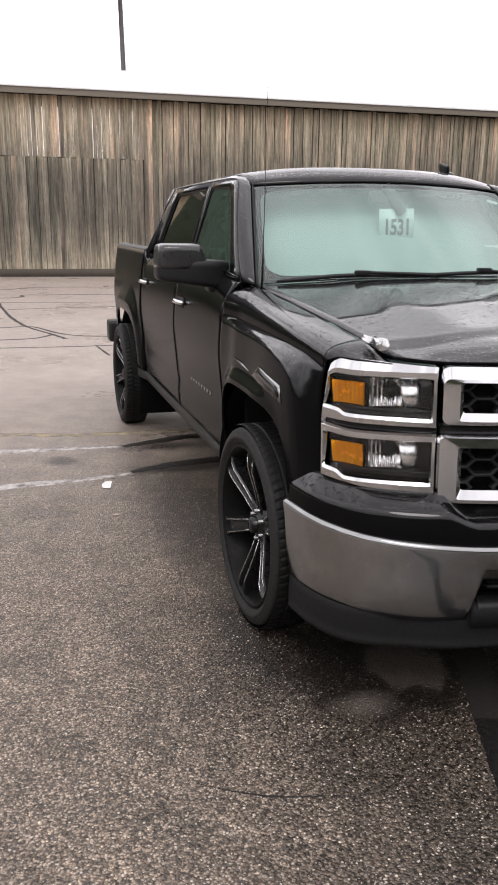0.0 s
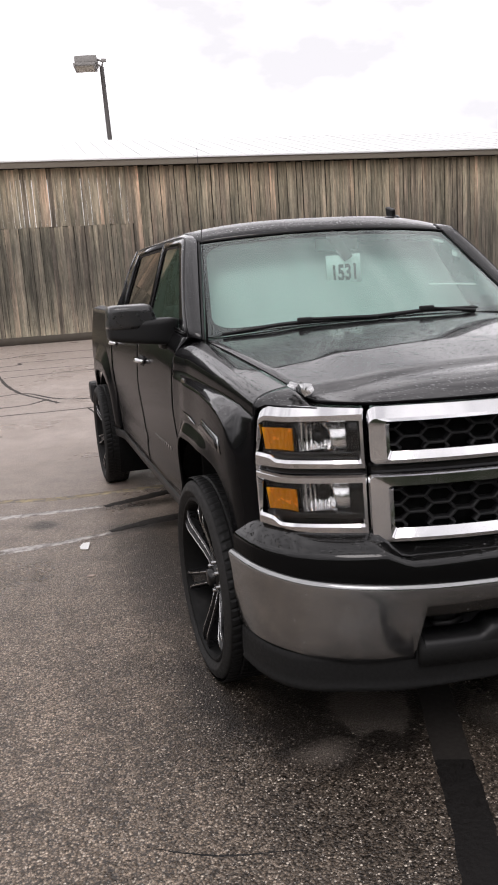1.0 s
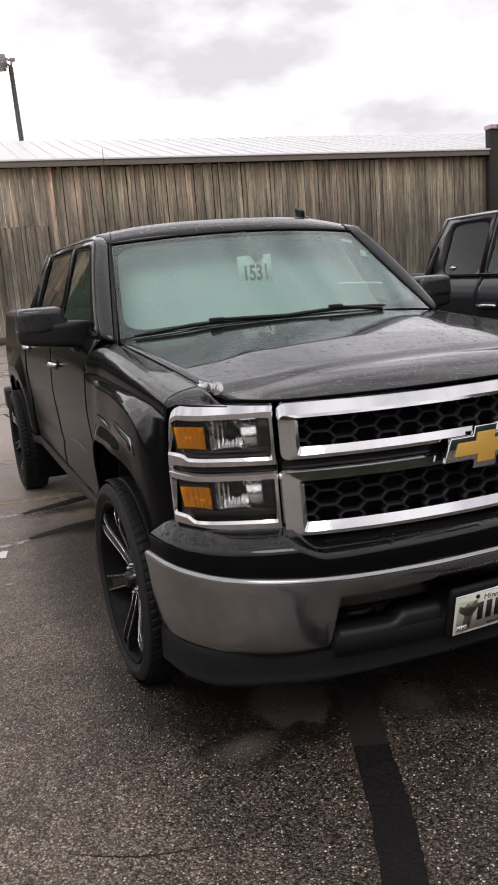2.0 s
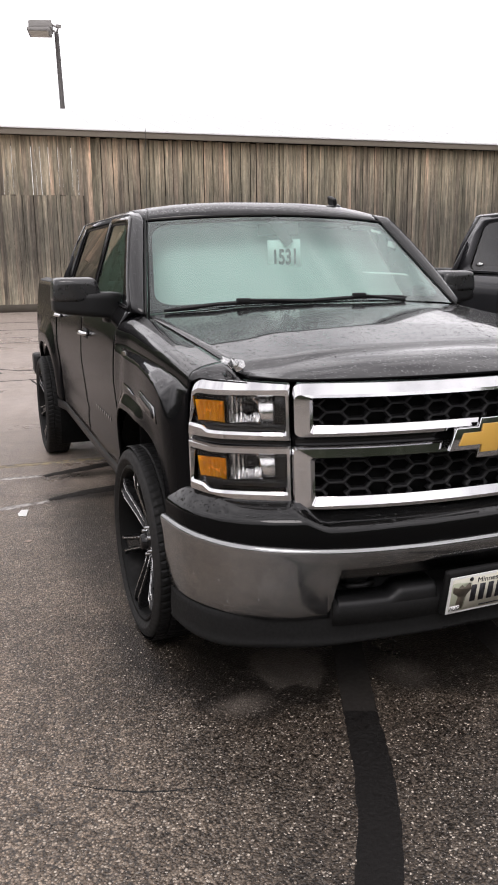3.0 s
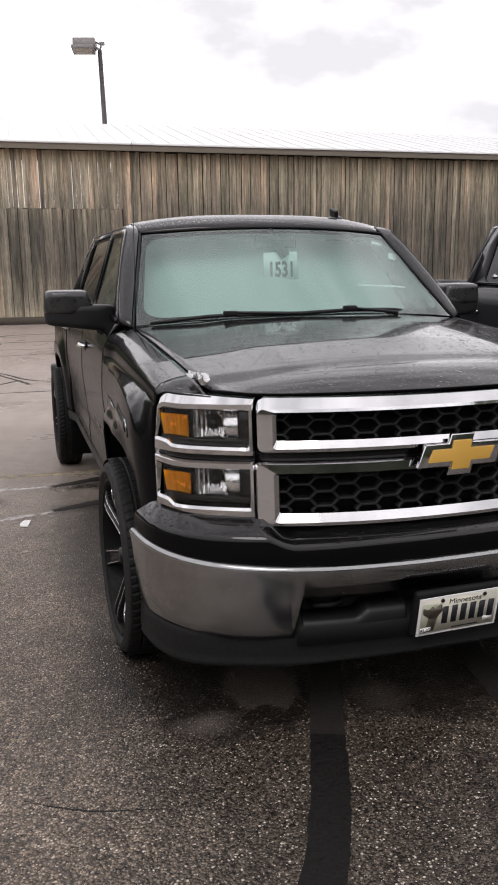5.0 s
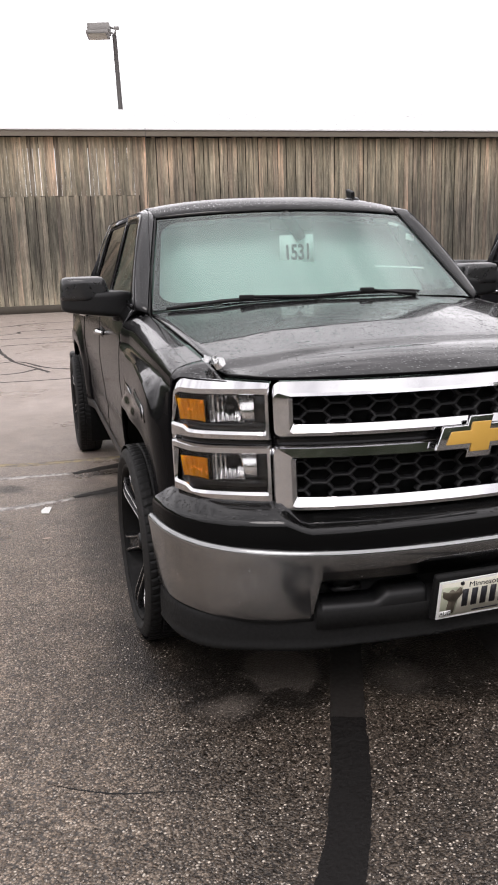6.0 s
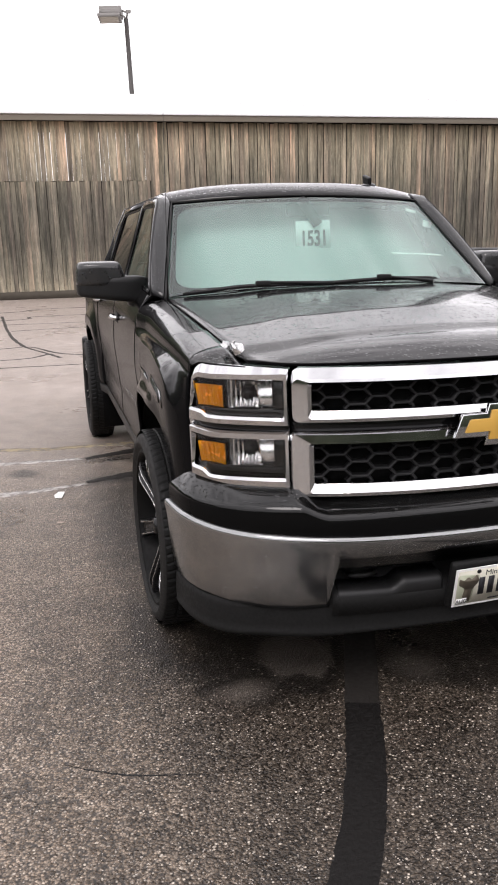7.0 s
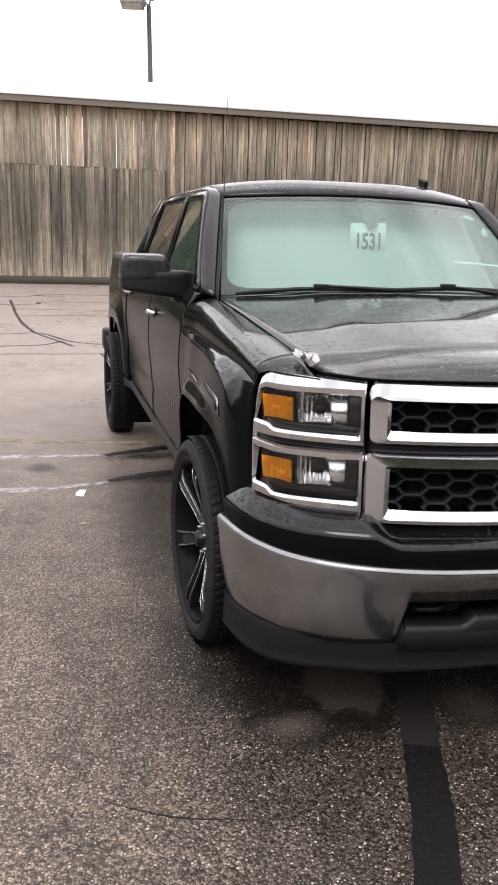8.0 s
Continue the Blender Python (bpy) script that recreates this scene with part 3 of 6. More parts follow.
def frame_fill(outer, inner, fn, thick, out):
    """A flat frame between two outlines, with all their corners."""
    bm = bmesh.new()
    for loop in (outer, inner):
        vs = [bm.verts.new((*p, 0.0)) for p in loop]
        for p, q in zip(vs, vs[1:] + vs[:1]):
            bm.edges.new((p, q))
    bmesh.ops.triangle_fill(bm, edges=bm.edges[:], use_beauty=True)
    for v in bm.verts:
        v.co = fn(v.co.x, v.co.y)
    return finish(bm, out, thick)


def round_poly(points, r, steps=4):
    """A polygon with its corners rounded."""
    out, n = [], len(points)
    for i in range(n):
        p, a, b = Vector(points[i]), Vector(points[i - 1]), Vector(points[(i + 1) % n])
        ra, rb = min(r, (a - p).length * 0.45), min(r, (b - p).length * 0.45)
        s, e = p + (a - p).normalized() * ra, p + (b - p).normalized() * rb
        for k in range(steps + 1):
            t = k / steps
            out.append(tuple((1 - t) ** 2 * s + 2 * t * (1 - t) * p + t * t * e))
    return out


def sweep_x(xs, section, at):
    """Sweeps a closed section of (o, z) along x by at(x, z, o); section(x) gives its corners."""
    bm = bmesh.new()
    rings = [[bm.verts.new(at(x, z, o)) for o, z in section(x)] for x in xs]
    n = len(rings[0])
    for a, b in zip(rings, rings[1:]):
        for k in range(n):
            bm.faces.new((a[k], a[(k + 1) % n], b[(k + 1) % n], b[k]))
    bm.faces.new(rings[0][::-1])
    bm.faces.new(rings[-1])
    bmesh.ops.recalc_face_normals(bm, faces=bm.faces)
    return bm


def bar_x(x0, x1, z0, z1, proud, depth, r=0.008, steps=24, at=front):
    """A bar across the nose between the heights z0 and z1 (numbers or functions of x), rounded in front."""
    f0, f1 = (z0 if callable(z0) else lambda x: z0), (z1 if callable(z1) else lambda x: z1)

    def section(x):
        a, b = f0(x), f1(x)
        q = min(r, (b - a) * 0.45)
        return [(proud - depth, a), (proud - q, a), (proud - 0.3 * q, a + 0.3 * q), (proud, a + q), (proud, b - q), (proud - 0.3 * q, b - 0.3 * q), (proud - q, b), (proud - depth, b)]

    return sweep_x(span(x0, x1, steps), section, at)


def tyre_wall(r, w, rim):
    """Both side walls of a tyre about the x axis, its outer wall at x = 0 towards -x."""
    prof = [(0.030, rim - 0.01), (0.006, rim + 0.008), (0.001, rim + 0.020), (-0.003, rim + 0.024), (-0.004, rim + 0.032), (-0.001, rim + 0.036), (0.002, r - 0.030), (0.010, r - 0.020), (0.022, r - 0.014)]
    return join(lathe(prof + [(0.03, r - 0.03)], 96), lathe([(w - a, q) for a, q in prof] + [(w - 0.03, r - 0.03)], 96))


def tyre_tread(r, w):
    """The tread: shoulder lugs, two rows of blocks and three grooves round the tyre."""
    steps = 300
    edges = (0.012, 0.020, 0.030, 0.046, 0.052, 0.060, 0.066, 0.092, 0.094, 0.101, 0.103)
    across = list(edges) + [w - a for a in reversed(edges)]
    bm = bmesh.new()
    rings = []
    for n, a in enumerate(across):
        e = min(a, w - a)
        crown = r - 0.016 * max(0.0, 1 - e / 0.030) ** 2
        groove = 0.52 < (e - 0.020) / 0.064 < 0.70 or e > 0.0935
        row = 0 if e < 0.055 else 1
        ring = []
        for k in range(steps):
            cut = (k + (2 if row else 0) + (3 if a > w / 2 else 0)) % 4 == 0
            depth = 0.006 if groove else 0.0035 if cut and e > 0.013 else 0.0
            t = 2 * math.pi * (k + 30 * e * (1 if row else -1)) / steps
            ring.append(bm.verts.new((a, (crown - depth) * math.cos(t), (crown - depth) * math.sin(t))))
        rings.append(ring)
    for p, q in zip(rings, rings[1:]):
        for k in range(steps):
            bm.faces.new((p[k], p[(k + 1) % steps], q[(k + 1) % steps], q[k]))
    bmesh.ops.recalc_face_normals(bm, faces=bm.faces)
    return bm


TYRE_W, RIM_R = 0.195, 0.330


def make_wheel(parent, sx, y):
    """A wheel with a black six-spoke rim."""
    x0 = 1.056 if y < 2 else 1.072
    steer = Matrix.Rotation(radians(1.2), 4, "Z") if y < 2 else Matrix.Identity(4)
    m = Matrix.Translation((sx * (x0 - TYRE_W / 2), y, TYRE_R - 0.002)) @ steer @ Matrix.Translation((sx * TYRE_W / 2, 0, 0)) @ (Matrix.Identity(4) if sx < 0 else Matrix.Rotation(math.pi, 4, "Z"))
    w = part("wheel", moved(lathe([(0.058, 0.0), (0.058, 0.036), (0.076, 0.042), (0.072, 0.085), (0.14, 0.085), (0.14, 0.0)], 32), m), RIM_BLACK, parent)
    part("tyre", moved(tyre_wall(TYRE_R, TYRE_W, RIM_R), m), RUBBER, w)
    part("tread", moved(tyre_tread(TYRE_R, TYRE_W), m), TREAD, w, "wet black tyre tread, darkened for the shade of the arch", smooth=False)
    barrel = lathe([(0.012, RIM_R), (0.006, RIM_R - 0.006), (0.010, RIM_R - 0.014), (0.03, RIM_R - 0.022), (0.12, RIM_R - 0.05), (0.25, RIM_R - 0.04), (0.25, RIM_R - 0.02), (0.26, RIM_R)], 64)
    part("rim", moved(barrel, m), BARREL, w)
    disc = lathe([(0.15, 0.0), (0.15, 0.16), (0.17, 0.16), (0.17, 0.0)], 40)
    part("brake_disc", moved(disc, m), material_disc, w)
    # radius, half width, depth of the face: out of the deep hub, up to the lip, then along it
    rib = ((0.055, 0.024, 0.070), (0.14, 0.027, 0.050), (0.250, 0.032, 0.016), (0.292, 0.036, 0.012), (0.324, 0.043, 0.020))
    for k in range(6):
        turn = m @ Matrix.Rotation(2 * math.pi * k / 6 + radians(10), 4, "X")
        bm = bmesh.new()
        prev = None
        for rr, wid, x in rib:
            row = ((x + 0.07, -wid - 0.004), (x + 0.006, -wid - 0.002), (x, -wid), (x, -wid + 0.010), (x + 0.016, -wid + 0.016), (x + 0.016, wid - 0.016), (x, wid - 0.010), (x, wid), (x + 0.006, wid + 0.002), (x + 0.07, wid + 0.004))
            ring = [bm.verts.new((p, q, rr)) for p, q in row]
            if prev:
                for q in range(10):
                    bm.faces.new((prev[q], prev[(q + 1) % 10], ring[(q + 1) % 10], ring[q]))
            prev = ring
        bm.faces.new(prev)
        bmesh.ops.recalc_face_normals(bm, faces=bm.faces)
        part("spoke", moved(bm, turn), RIM_BLACK, w, smooth=False)
        for s in (-1, 1):
            pts = [(x - 0.0005, s * (wid - 0.004), rr) for rr, wid, x in rib[:4]]
            part("machined_edge", moved(tube(pts, [0.0010, 0.0017, 0.0020, 0.0015], 5), turn), MACHINED, w, "bright machined spoke edge")
    part("hub_cap", moved(lathe([(0.030, 0.0), (0.030, 0.026), (0.036, 0.034), (0.07, 0.036)], 24), m), GLOSS_PLASTIC, w)
    for k in range(6):
        n = moved(lathe([(0.050, 0.0), (0.050, 0.008), (0.08, 0.009)], 6), m @ Matrix.Rotation(k * math.pi / 3, 4, "X") @ Matrix.Translation((0.0, 0, 0.058)))
        part("lug_nut", n, BUMPER_CHROME, w)
    return w


BARREL = grain(material("rim_barrel", (0.004, 0.004, 0.004), 0.55, 0.0, Specular_IOR_Level=0.15), 50, 1, (0.45, 0.65))
material_disc = grain(material("brake_steel", (0.05, 0.045, 0.042), 0.6, 1.0), 40, 1, (0.4, 0.6))


def bands(loops, out=(0, 1.0, 0.95)):
    """Closed loops joined one after another; each band keeps its own edges, so that the folds stay sharp."""
    bm = bmesh.new()
    for a, b in zip(loops, loops[1:]):
        va, vb = [bm.verts.new(p) for p in a], [bm.verts.new(p) for p in b]
        n = len(va)
        for k in range(n):
            bm.faces.new((va[k], va[(k + 1) % n], vb[(k + 1) % n], vb[k]))
    bm.normal_update()
    o = Vector(out)
    if sum(f.normal.dot(f.calc_center_median() - o) * f.calc_area() for f in bm.faces) < 0:
        bmesh.ops.reverse_faces(bm, faces=bm.faces)
    return bm


def lamp_loop(at, top, low, xi, edge, o_top, o_low):
    """Round a lamp's frame: along its top to the outer side, down, and back along its foot."""
    xt, xb = edge(top(1.0)), edge(low(1.0))
    out = [1 - (1 - f) ** 1.9 for f in span(0, 1, 44)]
    run = [(xi + (xt - xi) * f, top(xi + (xt - xi) * f), o_top) for f in out]
    down = span(0, 1, 6)[1:-1]
    run += [(xt + (xb - xt) * f, top(xt) + (low(xb) - top(xt)) * f, o_top + (o_low - o_top) * f) for f in down]
    run += [(xi + (xb - xi) * f, low(xi + (xb - xi) * f), o_low) for f in reversed(out)]
    run += [(xi, low(xi) + (top(xi) - low(xi)) * f, o_low + (o_top - o_low) * f) for f in down]
    return [at(x, z, o) for x, z, o in run]


def make_headlight(parent, sx, upper):
    """One of the two stacked lamps of a side: chrome frame with a stepped foot, amber reflector, bowl and clear lens."""
    def at(x, z, o):
        return front(sx * x, z, o)

    xi = 0.664
    edge = lambda z: 0.948 - 0.118 * max(0.0, z - 1.03)
    if upper:
        crown = lambda x: lerp([(0.66, 1.160), (0.75, 1.166), (0.80, 1.170), (0.88, 1.176), (0.95, 1.183)], x) - 0.020 * max(0.0, min(1.0, (x - 0.912) / 0.022)) ** 2.4
        foot = lambda x: 0.974
        step = lambda x: lerp([(0.66, 0.999), (0.902, 1.000), (0.914, 1.012), (0.95, 1.018)], x)
        lit = lambda x: 0.016 + 0.022 * max(0.0, min(1.0, (x - 0.68) / 0.25))
        brow, back = (lambda x: 0.036 + 0.016 * max(0.0, min(1.0, (x - 0.72) / 0.18))), -0.014
        za, zb, zc, zh = 1.030, 1.102, 1.067, 0.053
    else:
        crown = lambda x: lerp([(0.66, 0.957), (0.90, 0.954), (0.95, 0.960)], x)
        foot = lambda x: 0.765 + 0.018 * max(0.0, (x - 0.80) / 0.15)
        step = lambda x: lerp([(0.66, 0.799), (0.902, 0.796), (0.916, 0.812), (0.95, 0.818)], x)
        lit = lambda x: 0.007
        brow, back = (lambda x: 0.024), -0.006
        za, zb, zc, zh = 0.835, 0.906, 0.880, 0.053
    house = part("headlight", bar_x(xi, 0.938, zc - zh - 0.01, zc + zh + 0.01, -0.085, 0.02, 0.003, 12, at), GLOSS_PLASTIC, parent, "stacked headlight with amber reflector behind clear lens")
    rows = (
        (lambda x: crown(x), foot, xi, edge, -0.06, -0.06),
        (lambda x: crown(x), foot, xi, edge, back, -0.006),
        (lambda x: crown(x) - lit(x), lambda x: foot(x) + 0.004, xi + 0.004, lambda z: edge(z) - 0.003, 0.004, 0.003),
        (lambda x: crown(x) - brow(x), lambda x: step(x) - 0.006, xi + 0.013, lambda z: edge(z) - 0.006, 0.003, 0.006),
        (lambda x: crown(x) - brow(x) - 0.006, lambda x: step(x) + 0.004, xi + 0.017, lambda z: edge(z) - 0.009, -0.014, 0.001),
        (lambda x: crown(x) - brow(x) - 0.006, lambda x: step(x) + 0.004, xi + 0.017, lambda z: edge(z) - 0.010, -0.09, -0.09),
    )
    part("bezel", bands([lamp_loop(at, *r) for r in rows]), CHROME, house, "chrome lamp bezel with a stepped foot")
    # amber reflector: a shallow dish of prisms that stands behind the lens
    def amber_at(u, v):
        dish = -0.011 - 0.014 * (1 - (2 * u - 1) ** 2) * (1 - 0.5 * v) - 0.0036 * abs(math.sin(u * 19)) * (0.3 + 0.7 * u) + 0.010 * max(0.0, 1.6 * u + v - 1.5)
        return at(0.862 + 0.066 * u, za + (zb - za) * v, dish)

    part("amber_reflector", sheet(amber_at, span(0, 1, 20), span(0, 1, 44), (0, 1.0, 1.0), 0.004), AMBER, house, "amber plastic reflector", smooth=False)

    # silver bowl: ribbed towards the amber, smooth towards the grille, with a dark shield before the bulb
    def bowl_at(u, v):
        ribbed = -0.024 - 0.052 * (1 - u * u) * (1 - 0.6 * v * v) - 0.0022 * math.cos(u * 40 + 1.5 * v * v) * (u > -0.05)
        w = ease((0.10 - u + 0.16 * v) / 0.40)
        return at(0.781 + 0.067 * u, zc + zh * v, ribbed * (1 - w) + (-0.040 - 0.016 * v * v - 0.006 * v - 0.022 * (u + 0.6) ** 2 - 0.0010 * math.cos(v * 22 + 3 * u)) * w)

    part("reflector_bowl", sheet(bowl_at, span(-1, 1, 90), span(-1, 1, 14)), BOWL, house, "silver ribbed reflector")
    c = at(0.795, zc + 0.004, -0.058)
    part("bulb_shield", moved(lathe([(-0.016, 0.0), (-0.014, 0.010), (-0.008, 0.019), (0.006, 0.023), (0.02, 0.023)], 24), Matrix.Translation(c) @ Matrix.Rotation(math.pi / 2, 4, "Z")), GLOSS_PLASTIC, house)
    part("lamp_baffle", bar_x(0.676, 0.716, zc - zh, zc + zh, -0.030, 0.05, 0.004, 4, at), GLOSS_PLASTIC, house)
    part("lamp_baffle", bar_x(0.846, 0.861, zc - zh, zc + zh, -0.026, 0.05, 0.003, 2, at), GLOSS_PLASTIC, house)
    part("lamp_floor", bar_x(0.676, 0.935, zc - zh - 0.014, za - 0.003, -0.018, 0.06, 0.003, 12, at), GLOSS_PLASTIC, house)
    part("lens", sheet(lambda u, v: at(xi + 0.014 + (0.932 - xi - 0.014) * u, step(0.8) + 0.006 + (crown(0.8) - brow(0.8) - 0.008 - step(0.8)) * v, -0.006), span(0, 1, 16), span(0, 1, 6), (0, 1.0, 1.0)), LENS, house)
    return house


BOWL = grain(material("silver_reflector", (0.80, 0.80, 0.80), 0.2, 1.0), 60, 1, (0.12, 0.30), 0.15, 0.002)


def hex_mesh(x0, x1, z0, z1, at, pitch=0.094, bar=0.0060):
    """A honeycomb of black bars between the grille's edges."""
    bm = bmesh.new()
    hx, hz = pitch * 0.5, pitch * 0.26

    def inside(x, z):
        return min(max(x, x0), x1), min(max(z, z0), z1)

    seen = set()
    rows = int((z1 - z0) / (2 * hz)) + 3
    cols = int((x1 - x0) / (pitch * 0.80)) + 3
    for i in range(-1, cols):
        for j in range(-1, rows):
            cx, cz = x0 + i * pitch * 0.80, z0 + j * 2 * hz + (hz if i % 2 else 0)
            cor = [(cx - hx * 1.05, cz), (cx - hx * 0.55, cz + hz), (cx + hx * 0.55, cz + hz), (cx + hx * 1.05, cz), (cx + hx * 0.55, cz - hz), (cx - hx * 0.55, cz - hz)]
            for k in range(6):
                a, b = inside(*cor[k]), inside(*cor[(k + 1) % 6])
                key = tuple(sorted((tuple(round(v, 3) for v in a), tuple(round(v, 3) for v in b))))
                if key in seen or math.dist(a, b) < 0.006:
                    continue
                seen.add(key)
                dx, dz = b[0] - a[0], b[1] - a[1]
                ln = math.hypot(dx, dz)
                nx, nz = -dz / ln * bar, dx / ln * bar
                f = [bm.verts.new(at(p[0] + s * nx, p[1] + s * nz, -0.030)) for p in (a, b) for s in (-0.6, 0.6)]
                g = [bm.verts.new(at(p[0] + s * nx, p[1] + s * nz, -0.058)) for p in (a, b) for s in (-1, 1)]
                for q in ((f[0], f[1], f[3], f[2]), (f[0], f[2], g[2], g[0]), (f[1], g[1], g[3], f[3])):
                    bm.faces.new(q)
    bmesh.ops.recalc_face_normals(bm, faces=bm.faces)
    return bm


def grille_loop(x, z0, z1, r, o):
    """A rounded oblong on the nose, x to either side."""
    pts = [(a, z1) for a in span(-x + r, x - r, 44)] + [(x, z) for z in span(z1 - r, z0 + r, 8)] + [(a, z0) for a in span(x - r, -x + r, 44)] + [(-x, z) for z in span(z0 + r, z1 - r, 8)]
    turns = {44: (x - r, z1 - r, 90), 53: (x - r, z0 + r, 0), 98: (-x + r, z0 + r, -90), 107: (-x + r, z1 - r, 180)}
    run = []
    for k, p in enumerate(pts):
        run.append(p)
        if k in turns:
            cx, cz, a0 = turns[k]
            run += [(cx + r * math.cos(radians(a0 - 15 * j)), cz + r * math.sin(radians(a0 - 15 * j))) for j in range(1, 6)]
    return [front(a, z, o) for a, z in run]


def bow_tie(w, h, arm, cut):
    """A cross outline whose arms end on a slant."""
    c = 0.27 * w
    return [(-w + cut, arm), (-c, arm), (-c + 0.3 * cut, h), (c + 0.3 * cut, h), (c, arm), (w, arm), (w - cut, -arm), (c, -arm), (c - 0.3 * cut, -h), (-c - 0.3 * cut, -h), (-c, -arm), (-w, -arm)]


def make_mirror(parent, sx):
    """Door mirror: dark cap above, plastic shell below, on a foot at the door."""
    def shell(lo_z, hi_z, x0, x1, y0, y1, squeeze, lean=0.0, droop=0.0, out=0.0):
        bm = bmesh.new()
        bmesh.ops.create_cube(bm, size=2.0)
        bmesh.ops.subdivide_edges(bm, edges=bm.edges[:], cuts=7, use_grid_fill=True)
        for v in bm.verts:
            p = Vector(v.co)
            s = (abs(p.x) ** 8 + abs(p.y) ** 6 + abs(p.z) ** 8) ** (1 / 8)
            p /= s
            k = 1 - squeeze * (p.y < 0) * abs(p.y)
            far = (p.x + 1) / 2
            up = (p.z + 1) / 2
            x = (x0 + x1) / 2 + p.x * (x1 - x0) / 2 + lean * (1 - far) * up - out * far * up
            hi_s, lo_s = hi_z, lo_z - droop * (1 - far)
            v.co = (sx * x, (y0 + y1) / 2 + p.y * (y1 - y0) / 2 * (1 - 0.25 * abs(p.x) * (p.y < 0)), (lo_s + hi_s) / 2 + p.z * k * (hi_s - lo_s) / 2)
        bmesh.ops.recalc_face_normals(bm, faces=bm.faces)
        return bm

    body = part("wing_mirror", shell(1.326, 1.424, 0.870, 1.225, 1.84, 2.02, 0.03, 0.0, 0.046), BLACK_PLASTIC, parent, "black folding wing mirror")
    part("mirror_cap", shell(1.372, 1.499, 0.968, 1.229, 1.836, 2.02, 0.10, 0.040, 0.0, 0.012), MIRROR_CAP, body, "satin black mirror cap")
    part("mirror_foot", shell(1.27, 1.395, 0.885, 0.975, 1.87, 1.98, 0.1), BLACK_PLASTIC, body)
    part("mirror_glass", box(sorted_pair((sx * 1.02, 2.027, 1.345), (sx * 1.205, 2.034, 1.475))[0], sorted_pair((sx * 1.02, 2.027, 1.345), (sx * 1.205, 2.034, 1.475))[1], 0.003), MIRROR, body)


def sorted_pair(a, b):
    return [min(p, q) for p, q in zip(a, b)], [max(p, q) for p, q in zip(a, b)]


MIRROR_CAP = grain(material("satin_black_cap", (0.02, 0.02, 0.021), 0.3, 0.0, Coat_Weight=0.5, Coat_Roughness=0.12), 40, 1, (0.24, 0.36))
MIRROR = material("mirror_silver", (0.85, 0.85, 0.85), 0.02, 1.0)


def make_handle(parent, sx, y):
    z = 1.175 + 0.03 * (y - 2.6)
    x = half(y, z)
    h = part("door_handle", moved(tube([(0, -0.105, 0.0), (-0.030 * 1, -0.085, 0.004), (-0.036, 0, 0.006), (-0.030, 0.085, 0.004), (0, 0.105, 0.0)], [0.011, 0.013, 0.014, 0.013, 0.011], 8), Matrix.Translation((sx * x, y, z)) @ (Matrix.Identity(4) if sx < 0 else Matrix.Rotation(math.pi, 4, "Z"))), CHROME, parent, "chrome door handle")
    cup = sheet(lambda u, v: Vector((sx * (x + 0.0025), y + 0.085 * u, z + 0.028 * v)), span(-1, 1, 4), span(-1, 1, 3), (0, y, z), 0.002)
    part("handle_cup", cup, SEAM, h)


def make_wiper(parent, x0, x1, px, lie):
    """A blade that lies low on the glass from x0 to x1 with heights lie, and its arm to the pivot at px."""
    pts = [wind_point(x / 0.84, lerp(lie, k / 12), -0.014) for k, x in enumerate(span(x0, x1, 12))]
    w = part("wiper", tube(pts, [0.007] + [0.010] * 11 + [0.005], 6), BLACK_PLASTIC, parent, "black wiper blade")
    mid = wind_point(px / 0.84, lerp(lie, (px - x0) / (x1 - x0)), -0.022)
    far = 0.32 if px < 0 else 0.26
    arm = [wind_point((px + far * f) / 0.84, 0.03 - 0.035 * f, -0.024 + 0.006 * f) for f in span(0, 1, 5)]
    part("wiper_arm", tube(arm, [0.007, 0.007, 0.008, 0.009, 0.010, 0.012], 6), BLACK_PLASTIC, w)
    part("wiper_clip", moved(box((-0.034, -0.012, -0.010), (0.034, 0.012, 0.014), 0.005), Matrix.Translation(mid)), BLACK_PLASTIC, w)


